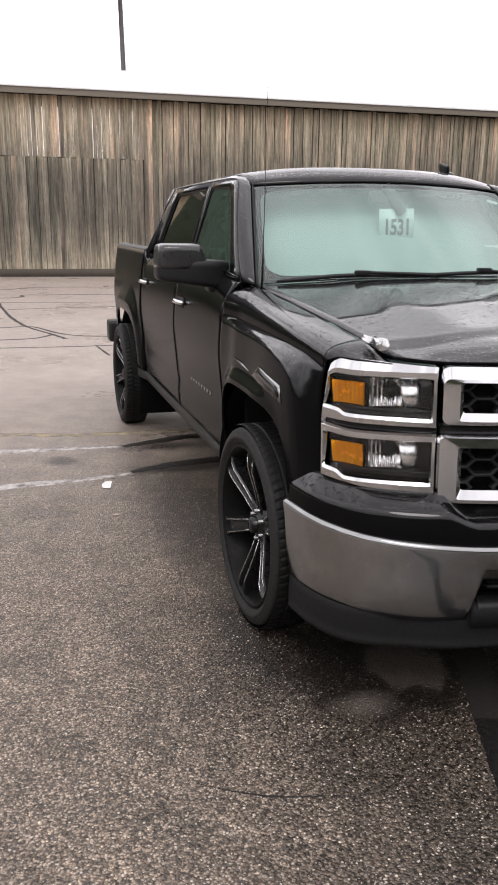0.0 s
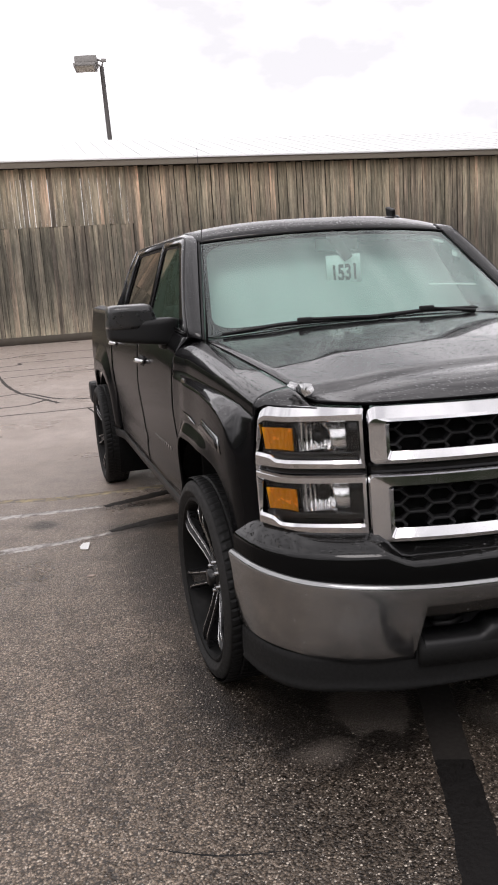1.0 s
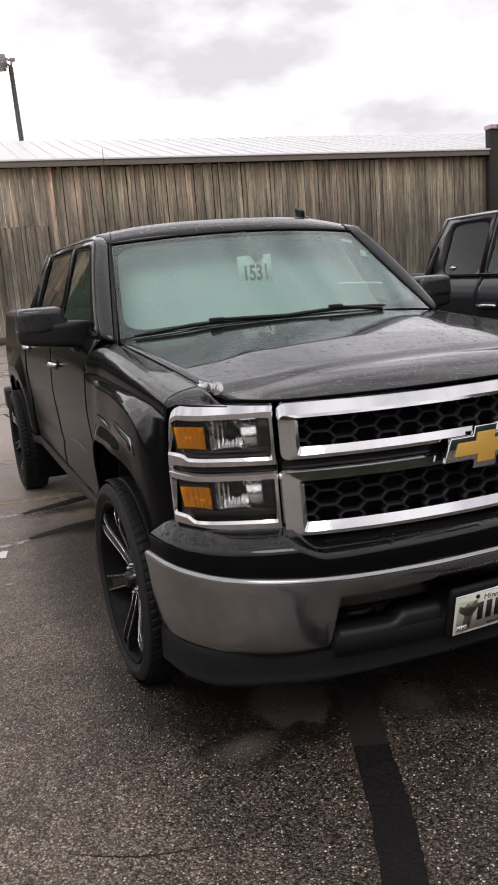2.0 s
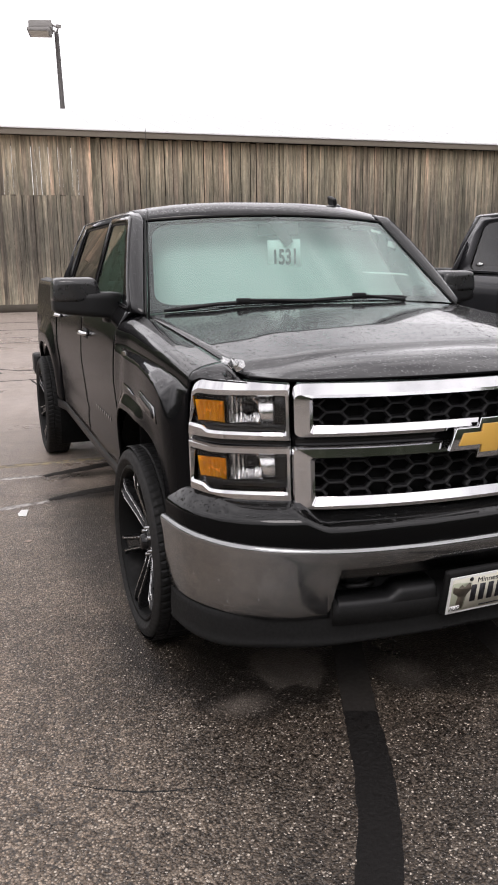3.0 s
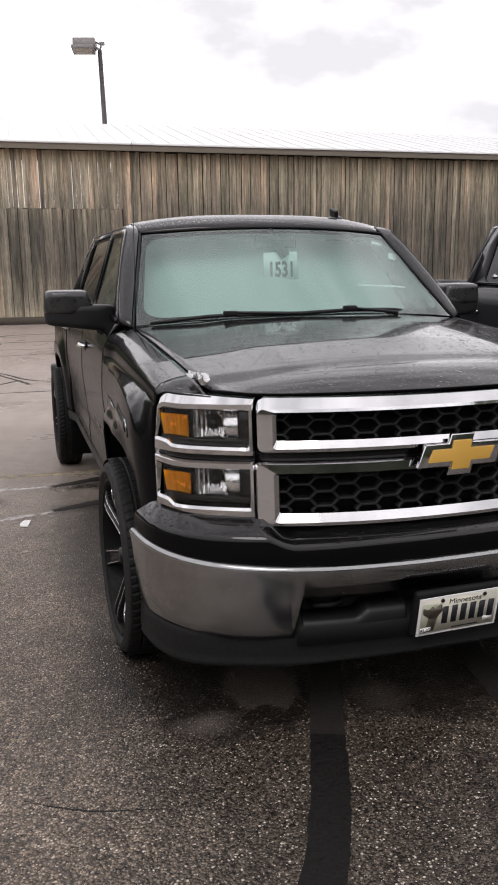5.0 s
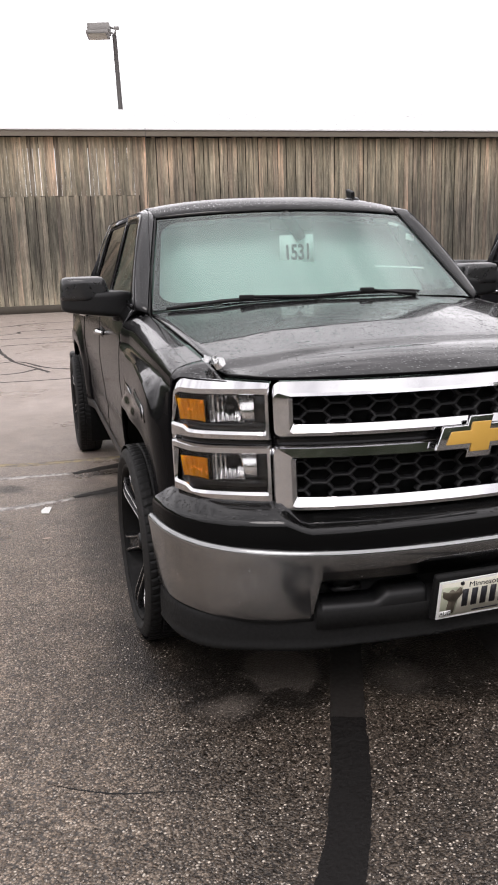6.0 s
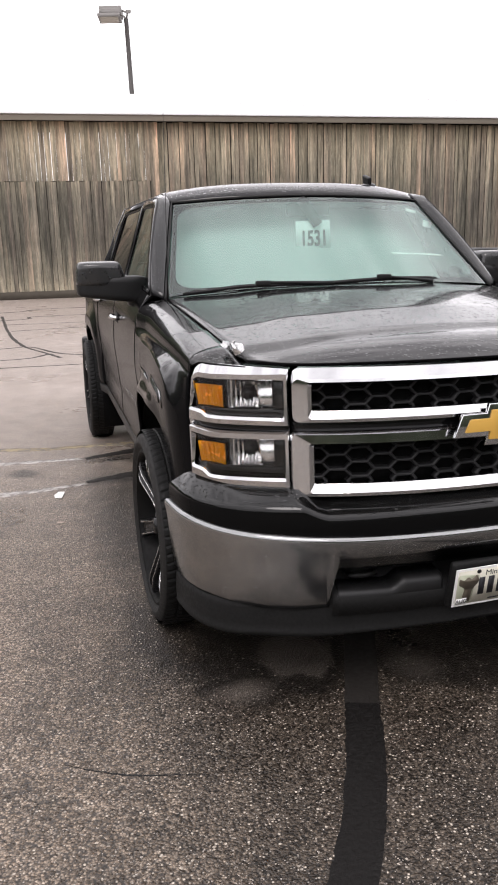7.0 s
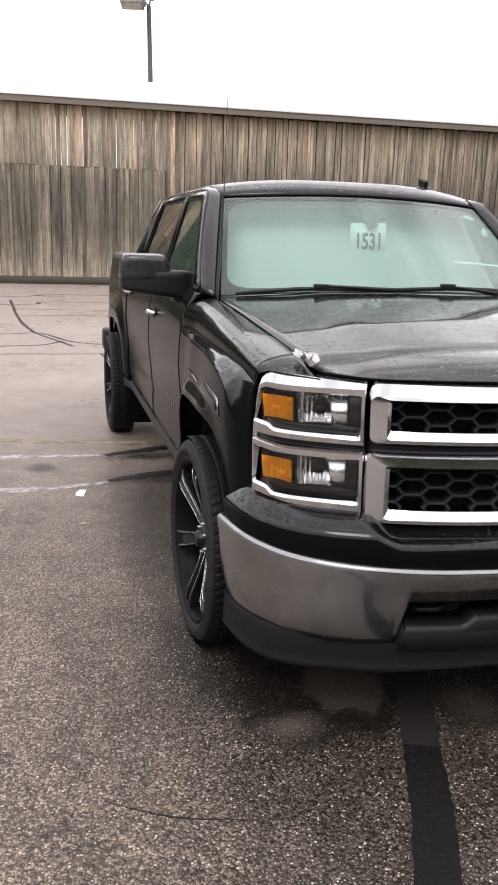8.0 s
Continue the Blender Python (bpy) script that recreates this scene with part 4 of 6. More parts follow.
def make_pickup(at, label, cab_end, pillar, group, PAINT=PAINT, rake=1.0):
    """A pickup with its nose towards -y; cab_end and pillar are the cab's rear and its middle post, back from the plate."""
    car = thing("pickup_truck", at, label, "pickup truck", group)
    for sx in (-1, 1):
        # front fender: side skin with the arch, then the rounded shoulder
        side = side_sheet(sx, 0.452, 1.60, 0.66, crease_z, 88, 60, AXLE_F, 0.0)
        top = sheet(lambda y, t: shoulder(sx, y, t), span(0.452, 1.60, 88), span(0, 0.985, 16), (0, 1.0, 0.9))
        skin = join(side, top)
        bmesh.ops.remove_doubles(skin, verts=skin.verts, dist=0.0008)
        part("fender", finish(skin, (0, 1.0, 0.9), 0.012), PAINT, car)
        corner = sheet(lambda u, t: fender_corner(sx, u, 0.985 * t), span(0, 1, 10), span(0, 1, 18), (0, 1.0, 0.9), 0.008)
        part("fender_tip", corner, PAINT, car)
        part("wheel_liner", sheet(lambda u, v: Vector((sx * (0.62 + 0.36 * v), AXLE_F + 0.56 * math.cos(u), HUB_Z + 0.54 * math.sin(u))), span(-0.5, math.pi + 0.5, 24), span(0, 1, 2)), DARK_LINER, car)
        part("wheel_liner", sheet(lambda u, v: Vector((sx * (0.62 + 0.36 * v), AXLE_R + 0.56 * math.cos(u), HUB_Z + 0.54 * math.sin(u))), span(-0.5, math.pi + 0.5, 24), span(0, 1, 2)), DARK_LINER, car)
        # doors
        for y0, y1 in ((1.608, pillar), (pillar + 0.008, cab_end - 0.02)):
            door = part("door", side_sheet(sx, y0, y1, 0.545, lambda y: belt_z(y), 30, 26), PAINT, car)
            make_handle(door, sx, y1 - 0.16)
        part("rocker_panel", side_sheet(sx, 1.60, cab_end + 0.2, 0.475, lambda y: 0.537, 12, 2), BLACK_PLASTIC, car)
        # upper cab side
        out = (0, 2.5, 1.2)
        g = lambda y, t: green(sx, y, t)
        # pillar and roof rail in one strip from the glass and roof edge to the door opening
        w_e = [wind_point(sx, t) for t in span(0, 0.97, 12)] + [Vector((sx * x, y, z)) for x, y, z in ((0.703, 2.125, 1.801), (0.709, 2.19, 1.826))] + [Vector((sx * 0.710, y, rail_z(y) + 0.017)) for y in span(2.32, cab_end - 0.06, 14)]
        d_e = [green(sx, 1.555 + 0.52 * t / 0.90, t) for t in span(0, 0.90, 12)] + [green(sx, 2.12, 0.965), green(sx, 2.20, 0.99)] + [green(sx, y, 1.0) for y in span(2.32, cab_end - 0.06, 14)]
        strip = bmesh.new()
        rows = []
        for w, d in zip(w_e, d_e):
            away = Vector((sx * 0.55, -0.35 if w.y < 2.12 else 0.0, 0.62)).normalized()
            rows.append([strip.verts.new(w.lerp(d, f) + away * (0.011 * max(0.2, min(1.0, (1.86 - w.z) / 0.15)) * math.sin(math.pi * f))) for f in span(0, 1, 6)])
        for p, q in zip(rows, rows[1:]):
            for k in range(6):
                strip.faces.new((p[k], p[k + 1], q[k + 1], q[k]))
        part("roof_pillar", finish(strip, out, 0.01), PAINT, car)
        door_top = [(1.565 + 0.52 * t / 0.90, t) for t in span(0, 0.90, 8)] + [(2.13, 0.955), (2.205, 0.980), (2.32, 0.985)]
        f_out = door_top + [(pillar, 0.985), (pillar, 0.0)]
        f_in = round_poly([(1.735, 0.02), (2.185, 0.885), (pillar - 0.05, 0.90), (pillar - 0.03, 0.02)], 0.09, 5)
        r_out = [(pillar + 0.008, 0.0), (pillar + 0.008, 0.985), (cab_end - 0.13 - 0.11 * rake, 0.985), (cab_end - 0.07 - 0.03 * rake, 0.6), (cab_end - 0.02, 0.0)]
        r_in = round_poly([(pillar + 0.04, 0.02), (pillar + 0.04, 0.90), (cab_end - 0.21 - 0.19 * rake, 0.885), (cab_end - 0.20 - 0.08 * rake, 0.02)], 0.09 + 0.05 * (1 - rake), 6)
        for ring_out, ring_in, mat, nm in ((f_out, f_in, SIDE_GLASS, "side_window"), (r_out, r_in, TINT_GLASS, "side_window")):
            fr = part("window_frame", frame_fill(ring_out, ring_in, g, 0.012, out), PAINT, car)
            part(nm, poly_fill(ring_in, lambda y, t: green(sx, y, t, 0.008), 0.0, out), mat, fr, "dark tinted window" if mat is TINT_GLASS else "wet side window")
            if mat is SIDE_GLASS:
                part("condensation_film", poly_fill(ring_in, lambda y, t: green(sx, y, t, 0.014), 0.0, out), SIDE_FOG, fr, "grey condensation inside the side window")
            part("window_seal", frame_ring([(y, t) for y, t in ring_in], shrink(ring_in, 0.014), lambda y, t: green(sx, y, t, 0.004), 0.004, out), SEAM, fr)
        part("belt_ledge", sheet(lambda y, t: Vector((sx * (half(y, belt_z(y)) - 0.002 + (glass_x(0) - half(y, belt_z(y)) + 0.004) * t), y, belt_z(y) + 0.010 * math.sin(math.pi * 0.5 * t))), span(1.612, cab_end - 0.01, 30), span(0, 1, 4), (0, 2.5, 0.9), 0.008), PAINT, car)
        part("rear_pillar", poly_fill([(cab_end - 0.012, 0.0), (cab_end - 0.06 - 0.03 * rake, 0.6), (cab_end - 0.12 - 0.11 * rake, 1.0), (cab_end - 0.06, 1.0), (cab_end, 0.5), (cab_end + 0.03, 0.0)], g, 0.012, out), PAINT, car)
        part("door_seal", tube([green(sx, y - 0.006, t, 0.004) for y, t in door_top] + [green(sx, y, 0.99, 0.004) for y in span(2.5, cab_end - 0.24, 5)], 0.005, 5), SEAM, car)
        # bed
        bed = side_sheet(sx, cab_end + 0.04, 5.74, 0.55, lambda y: belt_z(y) + 0.005, 54, 26, AXLE_R)
        part("bed_side", bed, PAINT, car)
        part("bed_rail", sheet(lambda y, t: Vector((sx * (half(y, 1.43) - 0.004 - 0.11 * t), y, belt_z(y) + 0.005 + 0.018 * math.sin(math.pi * t))), span(cab_end + 0.04, 5.74, 20), span(0, 1, 6), (0, 4.8, 1.0), 0.01), BLACK_PLASTIC, car, "black plastic bed rail cap")
        part("bed_inner_wall", box(*sorted_pair((sx * 0.86, cab_end + 0.06, 0.85), (sx * 0.89, 5.70, 1.42))), PAINT, car)
        tail = part("tail_light", box(*sorted_pair((sx * 0.80, 5.73, 1.02), (sx * 0.90, 5.775, 1.38)), 0.015), TAIL_RED, car, "red tail light")
        at_side = lambda y, z, o: Vector((sx * (half(y, z) + o), y, z))
        badge = part("fender_badge", sheet(lambda u, v: at_side((0.95 - 0.27 * u) * (1 - v) + (1.04 - 0.373 * u) * v, (1.061 - 0.025 * u) * (1 - v) + (1.010 - 0.036 * u) * v, 0.003), span(0, 1, 8), span(0, 1, 2), (0, 0.9, 1.0), 0.003), BUMPER_CHROME, car, "slanted outline badge on the fender")
        part("badge_inlay", sheet(lambda u, v: at_side((0.935 - 0.235 * u) * (1 - v) + (0.99 - 0.305 * u) * v, (1.052 - 0.025 * u) * (1 - v) + (1.020 - 0.030 * u) * v, 0.0065), span(0, 1, 8), span(0, 1, 2), (0, 0.9, 1.0), 0.002), GLOSS_PLASTIC, badge, "black inlay")
        part("badge_sliver", tube([at_side(y, z, 0.002) for y, z in ((1.33, 1.038), (1.20, 1.030), (1.10, 1.018))], [0.002, 0.006, 0.002], 6), BUMPER_CHROME, badge)
        make_mirror(car, sx)
        make_headlight(car, sx, True)
        make_headlight(car, sx, False)
        # black strip between the stacked lamps, and the filler below them
        part("lamp_divider", bar_x(sx * 0.664, sx * 0.943, 0.955, 0.978, -0.014, 0.09, 0.003, 14), GLOSS_PLASTIC, car)
        part("lamp_edge", bar_x(sx * 0.9445, sx * 0.949, 0.955, 0.980, -0.004, 0.05, 0.001, 2), CHROME, car, "thin chrome edge between the lamps")
        part("lamp_apron", bar_x(sx * 0.664, sx * 0.945, 0.715, 0.768, -0.016, 0.06, 0.006, 16), WET_PLASTIC, car)
        part("lamp_backing", bar_x(sx * 0.64, sx * 0.935, 0.74, 1.160, -0.11, 0.05, 0.003, 12), DARK_LINER, car)
        for y in (0.98, AXLE_R):
            make_wheel(car, sx, y)
        # dark panel added inside each side, so that the underbody stays in deep shade
        part("underbody_shade_panel", box(*sorted_pair((sx * 0.55, 0.5, 0.42), (sx * 0.62, 5.6, 0.95))), DARK_LINER, car)

    # hood, cowl and glass
    part("hood", sheet(hood_point, span(-0.995, 0.995, 48), [(k / 56) ** 1.5 for k in range(57)], (0, 1.0, 0.6), 0.012), PAINT, car, "wet black hood beaded with rain")
    part("cowl", sheet(lambda a, t: hood_point(a, 1.0) * (1 - t) + (wind_point(a, 0.03, 0.02)) * t + Vector((0, 0, -0.012 * math.sin(math.pi * t) - 0.01)), span(-1, 1, 30), span(0, 1, 5), (0, 1.5, 0.8), 0.005), BLACK_PLASTIC, car)
    for sx in (-1, 1):
        def corner_to(u):
            base, edge = green(sx, 1.56, 0.0), Vector((sx * half(1.612, belt_z(1.612)), 1.612, belt_z(1.612)))
            if u < 0.35:
                return wind_point(sx, 0.02).lerp(base, u / 0.35)
            if u < 0.6:
                return base.lerp(edge, (u - 0.35) / 0.25)
            z = edge.z + (1.175 - edge.z) * (u - 0.6) / 0.4
            return Vector((sx * half(1.612, z), 1.612, z))

        part("cowl_corner", sheet(lambda u, v: shoulder(sx, 1.592, 0.985 * (1 - u)).lerp(corner_to(u), v), span(0, 1, 20), span(0, 1, 5), (0, 1.5, 0.8), 0.004), PAINT, car)
    glass_ob = part("windshield", sheet(wind_point, span(-0.985, 0.985, 30), span(0.02, 0.985, 14), (0, 3.0, 1.2)), WIND_GLASS, car, "fogged windshield with teal tint")
    ring_o = round_poly([(-0.985, 0.02), (0.985, 0.02), (0.985, 0.985), (-0.985, 0.985)], 0.02, 8)
    ring_i = round_poly([(-0.950, 0.085), (-0.30, 0.055), (0.45, 0.060), (0.965, 0.110), (0.968, 0.945), (-0.955, 0.940)], 0.14, 8)
    part("frit_band", dense_ring(ring_o, ring_i, lambda a, t: wind_point(a, t, 0.006), (0, 3.0, 1.2)), GLOSS_PLASTIC, glass_ob)
    film = part("condensation_film", dense_disc(ring_i, lambda a, t: wind_point(a, t, 0.008), (0, 3.0, 1.2)), FOG, glass_ob, "pale condensation on the inside of the glass")
    glass_ob.visible_shadow = film.visible_shadow = False
    # pale sheet added behind the glass, in place of the brightness of a fogged cabin
    part("cabin_backing", sheet(lambda a, t: wind_point(a * 1.05, t, 0.27 - 0.15 * t) + Vector((0, 0, 0.004 * math.cos(a * 26))), span(-1, 1, 60), span(0.10, 1.10, 12), (0, 3.0, 1.2), 0.004), CABIN_PALE, car, "pale sheet added behind the windshield for a bright fogged cabin")
    part("windshield_seal", tube([wind_point(-1, t, -0.003) for t in span(0, 1, 10)] + [wind_point(a, 1.0, -0.003) for a in span(-0.9, 0.9, 18)] + [wind_point(1, t, -0.003) for t in span(1, 0, 10)], 0.006, 6), SEAM, glass_ob)

    def roof(a, t):
        f = wind_point(a, 1.0)
        y = f.y + 0.004 + (cab_end - 0.05 - f.y) * t
        s = min(1.0, t / 0.13)
        s = s * (2 - s)
        edge = 0.714 if t > 0.06 else 0.698 + 0.016 * t / 0.06
        z = f.z * (1 - s) + (rail_z(y) + 0.020 + 0.046 * (1 - abs(a) ** 3.0)) * s - 0.012 * t * t
        return Vector((a * edge, y, z))

    part("roof", sheet(roof, span(-1, 1, 36), span(0, 1, 30), (0, 2.8, 1.0), 0.01), PAINT, car)
    fin = part("roof_antenna", sheet(lambda u, v: Vector((0.515 + 0.046 * math.cos(u) * math.cos(v), 2.34 + 0.085 * math.sin(u) * math.cos(v), 1.866 + 0.034 * math.sin(v))), span(0, 2 * math.pi, 20), span(-0.2, math.pi / 2, 6), (0.515, 2.34, 1.85)), GLOSS_PLASTIC, car, "black antenna base on the roof")
    blade = moved(box((-0.012, -0.040, 0.0), (0.012, 0.040, 0.050), 0.008, 3), Matrix.Translation((0.510, 2.335, 1.888)) @ Matrix.Rotation(radians(-13), 4, "Y") @ Matrix.Rotation(radians(18), 4, "X"))
    part("antenna_blade", blade, BLACK_PLASTIC, fin, "stubby black antenna blade")
    part("rear_window", poly_fill([(-0.72, 1.42), (0.72, 1.42), (0.64, 1.78), (-0.64, 1.78)], lambda x, z: Vector((x, cab_end - 0.03 - 0.13 * (z - 1.42), z)), 0.006, (0, 2, 1.5)), TINT_GLASS, car)
    part("cab_back", frame_ring([(-0.945, 0.85), (0.945, 0.85), (0.945, 1.42), (0.76, 1.81), (-0.76, 1.81), (-0.945, 1.42)], [(-0.72, 1.42), (0.72, 1.42), (0.72, 1.421), (0.64, 1.78), (-0.64, 1.78), (-0.72, 1.421)], lambda x, z: Vector((x, cab_end - 0.03 - 0.13 * max(0.0, z - 1.42), z)), 0.012, (0, 2, 1.2)), PAINT, car)
    part("floor_pan", box((-0.9, 0.35, 0.46), (0.9, 5.6, 0.52)), DARK_LINER, car)
    part("firewall", box((-0.9, 1.45, 0.5), (0.9, 1.50, 1.28)), DARK_LINER, car)
    part("bed_floor", box((-0.87, cab_end + 0.05, 0.84), (0.87, 5.70, 0.87)), BLACK_PLASTIC, car)
    part("tailgate", box((-0.79, 5.70, 0.72), (0.79, 5.76, 1.42), 0.015), PAINT, car)
    part("rear_bumper", box((-1.03, 5.66, 0.54), (1.03, 5.88, 0.74), 0.03), BLACK_PLASTIC, car)
    part("antenna_mast", tube([(-0.845, 1.44, 1.30), (-0.838, 1.445, 1.5), (-0.820, 1.47, 2.14)], [0.006, 0.0022, 0.0011], 6), BLACK_PLASTIC, car, "thin black mast antenna")

    # grille
    grille = part("grille", bar_x(-0.60, 0.60, 0.75, 1.13, -0.075, 0.03, 0.003, 24), DARK_LINER, car, "black honeycomb grille framed in chrome")
    part("honeycomb", hex_mesh(-0.60, 0.60, 1.015, 1.125, front), GRILLE_BLACK, grille)
    part("honeycomb", hex_mesh(-0.595, 0.595, 0.775, 0.922, front), GRILLE_BLACK, grille)
    rows = ((0.658, 0.986, 1.164, 0.030, -0.06), (0.658, 0.986, 1.164, 0.030, -0.014), (0.652, 0.992, 1.131, 0.022, 0.016), (0.606, 1.003, 1.121, 0.010, 0.018), (0.595, 1.027, 1.116, 0.008, 0.005), (0.594, 1.027, 1.115, 0.008, -0.07))
    part("upper_frame", bands([grille_loop(*r) for r in rows]), CHROME, grille, "wide chrome frame round the upper grille")
    rows = ((0.662, 0.740, 0.957, 0.016, -0.06), (0.662, 0.740, 0.957, 0.016, -0.002), (0.656, 0.746, 0.950, 0.014, 0.010), (0.606, 0.757, 0.921, 0.010, 0.012), (0.592, 0.784, 0.914, 0.008, -0.004), (0.591, 0.785, 0.913, 0.008, -0.07))
    part("lower_frame", bands([grille_loop(*r) for r in rows]), CHROME, grille, "chrome frame round the lower grille")
    part("middle_strip", bar_x(-0.66, 0.66, 0.955, 0.990, -0.020, 0.05, 0.003, 30), GLOSS_PLASTIC, grille)
    tie = part("emblem", prism(bow_tie(0.160, 0.068, 0.038, 0.030), lambda p, q, d: Vector((p, nose_y(0) - 0.030 + 0.06 * (q + 0.015) - d, 0.966 + q)), 0.016, 0.003), CHROME, grille, "gold cross-shaped emblem with chrome rim")
    part("emblem_face", prism(bow_tie(0.124, 0.048, 0.021, 0.020), lambda p, q, d: Vector((p, nose_y(0) - 0.047 + 0.06 * (q + 0.015) - d, 0.966 + q)), 0.005, 0.0015), GOLD, tie, "gold face")

    # black filler shelf, chrome bumper, air dam
    def filler(s, k):
        x, y, nx, ny = plan(s)
        a = abs(x)
        inner = front(math.copysign(min(a, 0.955), x), 0.75, -0.03)
        lip = Vector((x - nx * 0.012, y - ny * 0.012, 0))
        side = max(0.0, min(1.0, (a - 0.585) / 0.07))
        zi, zo = 0.742 + 0.046 * side, 0.690 + 0.034 * side
        steps = ((0.0, zi), (0.45, zi - 0.35 * (zi - zo) * side - 0.6 * (zi - zo) * (1 - side)), (0.86, zo + 0.010), (0.95, zo + 0.002), (1.0, zo - 0.014), (1.0, 0.665), (0.99, 0.635), (0.90, 0.600))
        f, z = steps[k]
        p = inner.lerp(lip, f)
        return Vector((p.x, p.y, z))

    part("bumper_filler", sheet(filler, span(-0.975, 0.975, 110), range(8), (0, 1.0, 0.62)), WET_PLASTIC, car, "black filler panel beaded with rain")

    def chrome_section(a):
        zt = 0.624 + 0.036 * a ** 3
        zl = 0.350 + 0.135 * max(0.0, min(1.0, (0.566 - a) / 0.014))
        end = max(0.0, min(1.0, (a - 0.80) / 0.15))
        zl += 0.030 * end
        h = zt - zl
        flat = min(1.0, h / 0.27) ** 1.5
        c = 0.010 * max(0.0, min(1.0, (0.68 - a) / 0.09))
        sec = [(-0.06, zt - 0.006), (-0.022, zt), (-0.006, zt - 0.001), (0.003, zt - 0.008), (0.004, zt - 0.020), (0.0, zt - 0.06), (-0.008, zt - 0.45 * h), (-0.016, zl + 0.25 * h), (-0.030, zl + 0.04), (-0.045, zl + 0.012), (-0.07, zl)]
        return [(o * (1 - 0.85 * end * (k > 4)) * (flat if 4 < k < 9 else 1.0) - 0.016 * end * (zt - z) / h - c * max(0.0, min(1.0, (zt - 0.03 - z) / 0.06)), z) for k, (o, z) in enumerate(sec)]

    bump_ob = part("front_bumper", sweep_plan(span(-1, 1, 240), chrome_section), SPOTTED_CHROME, car, "dusty chrome front bumper")
    part("bumper_insert", sweep_x(span(-0.562, 0.562, 40), lambda x: [(-0.15, 0.50), (-0.135, 0.50), (-0.132, 0.432), (-0.048, 0.418), (-0.035, 0.40), (-0.040, 0.34), (-0.14, 0.33)], bump_at), DARK_RUBBER, bump_ob, "black plastic lower intake")
    part("tow_hook", moved(tube([(-0.05, 0.02, 0), (-0.045, -0.02, 0), (0, -0.032, 0), (0.045, -0.02, 0), (0.05, 0.02, 0)], 0.010, 8), Matrix.Translation((-0.43, 0.150, 0.458))), BLACK_PLASTIC, bump_ob)
    ledge = lambda x, k: bump_at(x, *((0.432 + 0.030 * ease((x + 0.36) / 0.05), -0.125), (0.426 + 0.030 * ease((x + 0.36) / 0.05), -0.052), (0.412 + 0.026 * ease((x + 0.36) / 0.05), -0.036), (0.36, -0.040))[k])
    part("intake_step", sheet(ledge, span(-0.545, -0.175, 40), range(4), (-0.36, 0.5, 0.30), 0.004), BLACK_PLASTIC, bump_ob, "stepped ledge of the intake")
    part("air_dam", sweep_plan(span(-0.985, 0.985, 120), lambda a: [(o + 0.034 * max(0.0, min(1.0, (a - 0.78) / 0.17)), z) for o, z in ((-0.09, 0.40), (-0.062, 0.40), (-0.058, 0.352), (-0.056, 0.300), (-0.058, 0.275), (-0.054, 0.268), (-0.060, 0.254 + 0.05 * max(0.0, 0.62 - a)), (-0.070, 0.248 + 0.05 * max(0.0, 0.62 - a)), (-0.09, 0.30))]), DARK_RUBBER, car, "black rubber air dam")
    part("plate_bracket", moved(box((-0.166, -0.086, -0.03), (0.166, 0.092, -0.004), 0.012), Matrix.Translation((0.0, 0.010, 0.418)) @ Matrix.Rotation(radians(90 + 13), 4, "X")), DARK_RUBBER, bump_ob)
    make_interior(car)
    make_wiper(car, -0.765, -0.05, -0.42, ((0.0, 0.004), (0.35, 0.026), (1.0, 0.006)))
    make_wiper(car, -0.15, 0.46, 0.155, ((0.0, 0.002), (0.5, 0.028), (1.0, 0.034)))
    return car


TAIL_RED = material("red_lens", (0.35, 0.01, 0.01), 0.15, 0.0, Coat_Weight=0.6)


def outer_match(outer, inner):
    """The point of the outer outline that faces each point of the inner one."""
    pts, n = [], len(outer)
    edges = [(Vector(outer[i]), Vector(outer[(i + 1) % n])) for i in range(n)]
    c = sum((Vector(p) for p in inner), Vector((0, 0))) / len(inner)
    for p in inner:
        d = Vector(p) - c
        best = None
        for a, b in edges:
            e = b - a
            det = d.x * -e.y + e.x * d.y
            if abs(det) < 1e-9:
                continue
            r = a - c
            s = (r.x * -e.y + e.x * r.y) / det
            u = (d.x * r.y - d.y * r.x) / det
            if s > 0 and -1e-6 <= u <= 1 + 1e-6 and (best is None or s < best):
                best = s
        pts.append(tuple(c + d * (best or 1.1)))
    return pts


def shrink(ring, by):
    c = sum((Vector(p) for p in ring), Vector((0, 0))) / len(ring)
    return [tuple(Vector(p) + (c - Vector(p)).normalized() * by) for p in ring]


def dense_ring(outer, inner, fn, out):
    o = outer_match(outer, inner)
    bm = bmesh.new()
    n = len(inner)
    fine_i, fine_o = [], []
    for k in range(n):
        for j in range(6):
            t = j / 6
            fine_i.append(tuple(Vector(inner[k]) * (1 - t) + Vector(inner[(k + 1) % n]) * t))
            fine_o.append(tuple(Vector(o[k]) * (1 - t) + Vector(o[(k + 1) % n]) * t))
    a, b = [bm.verts.new(fn(*p)) for p in fine_o], [bm.verts.new(fn(*p)) for p in fine_i]
    for k in range(len(a)):
        bm.faces.new((a[k], a[(k + 1) % len(a)], b[(k + 1) % len(a)], b[k]))
    return finish(bm, out)


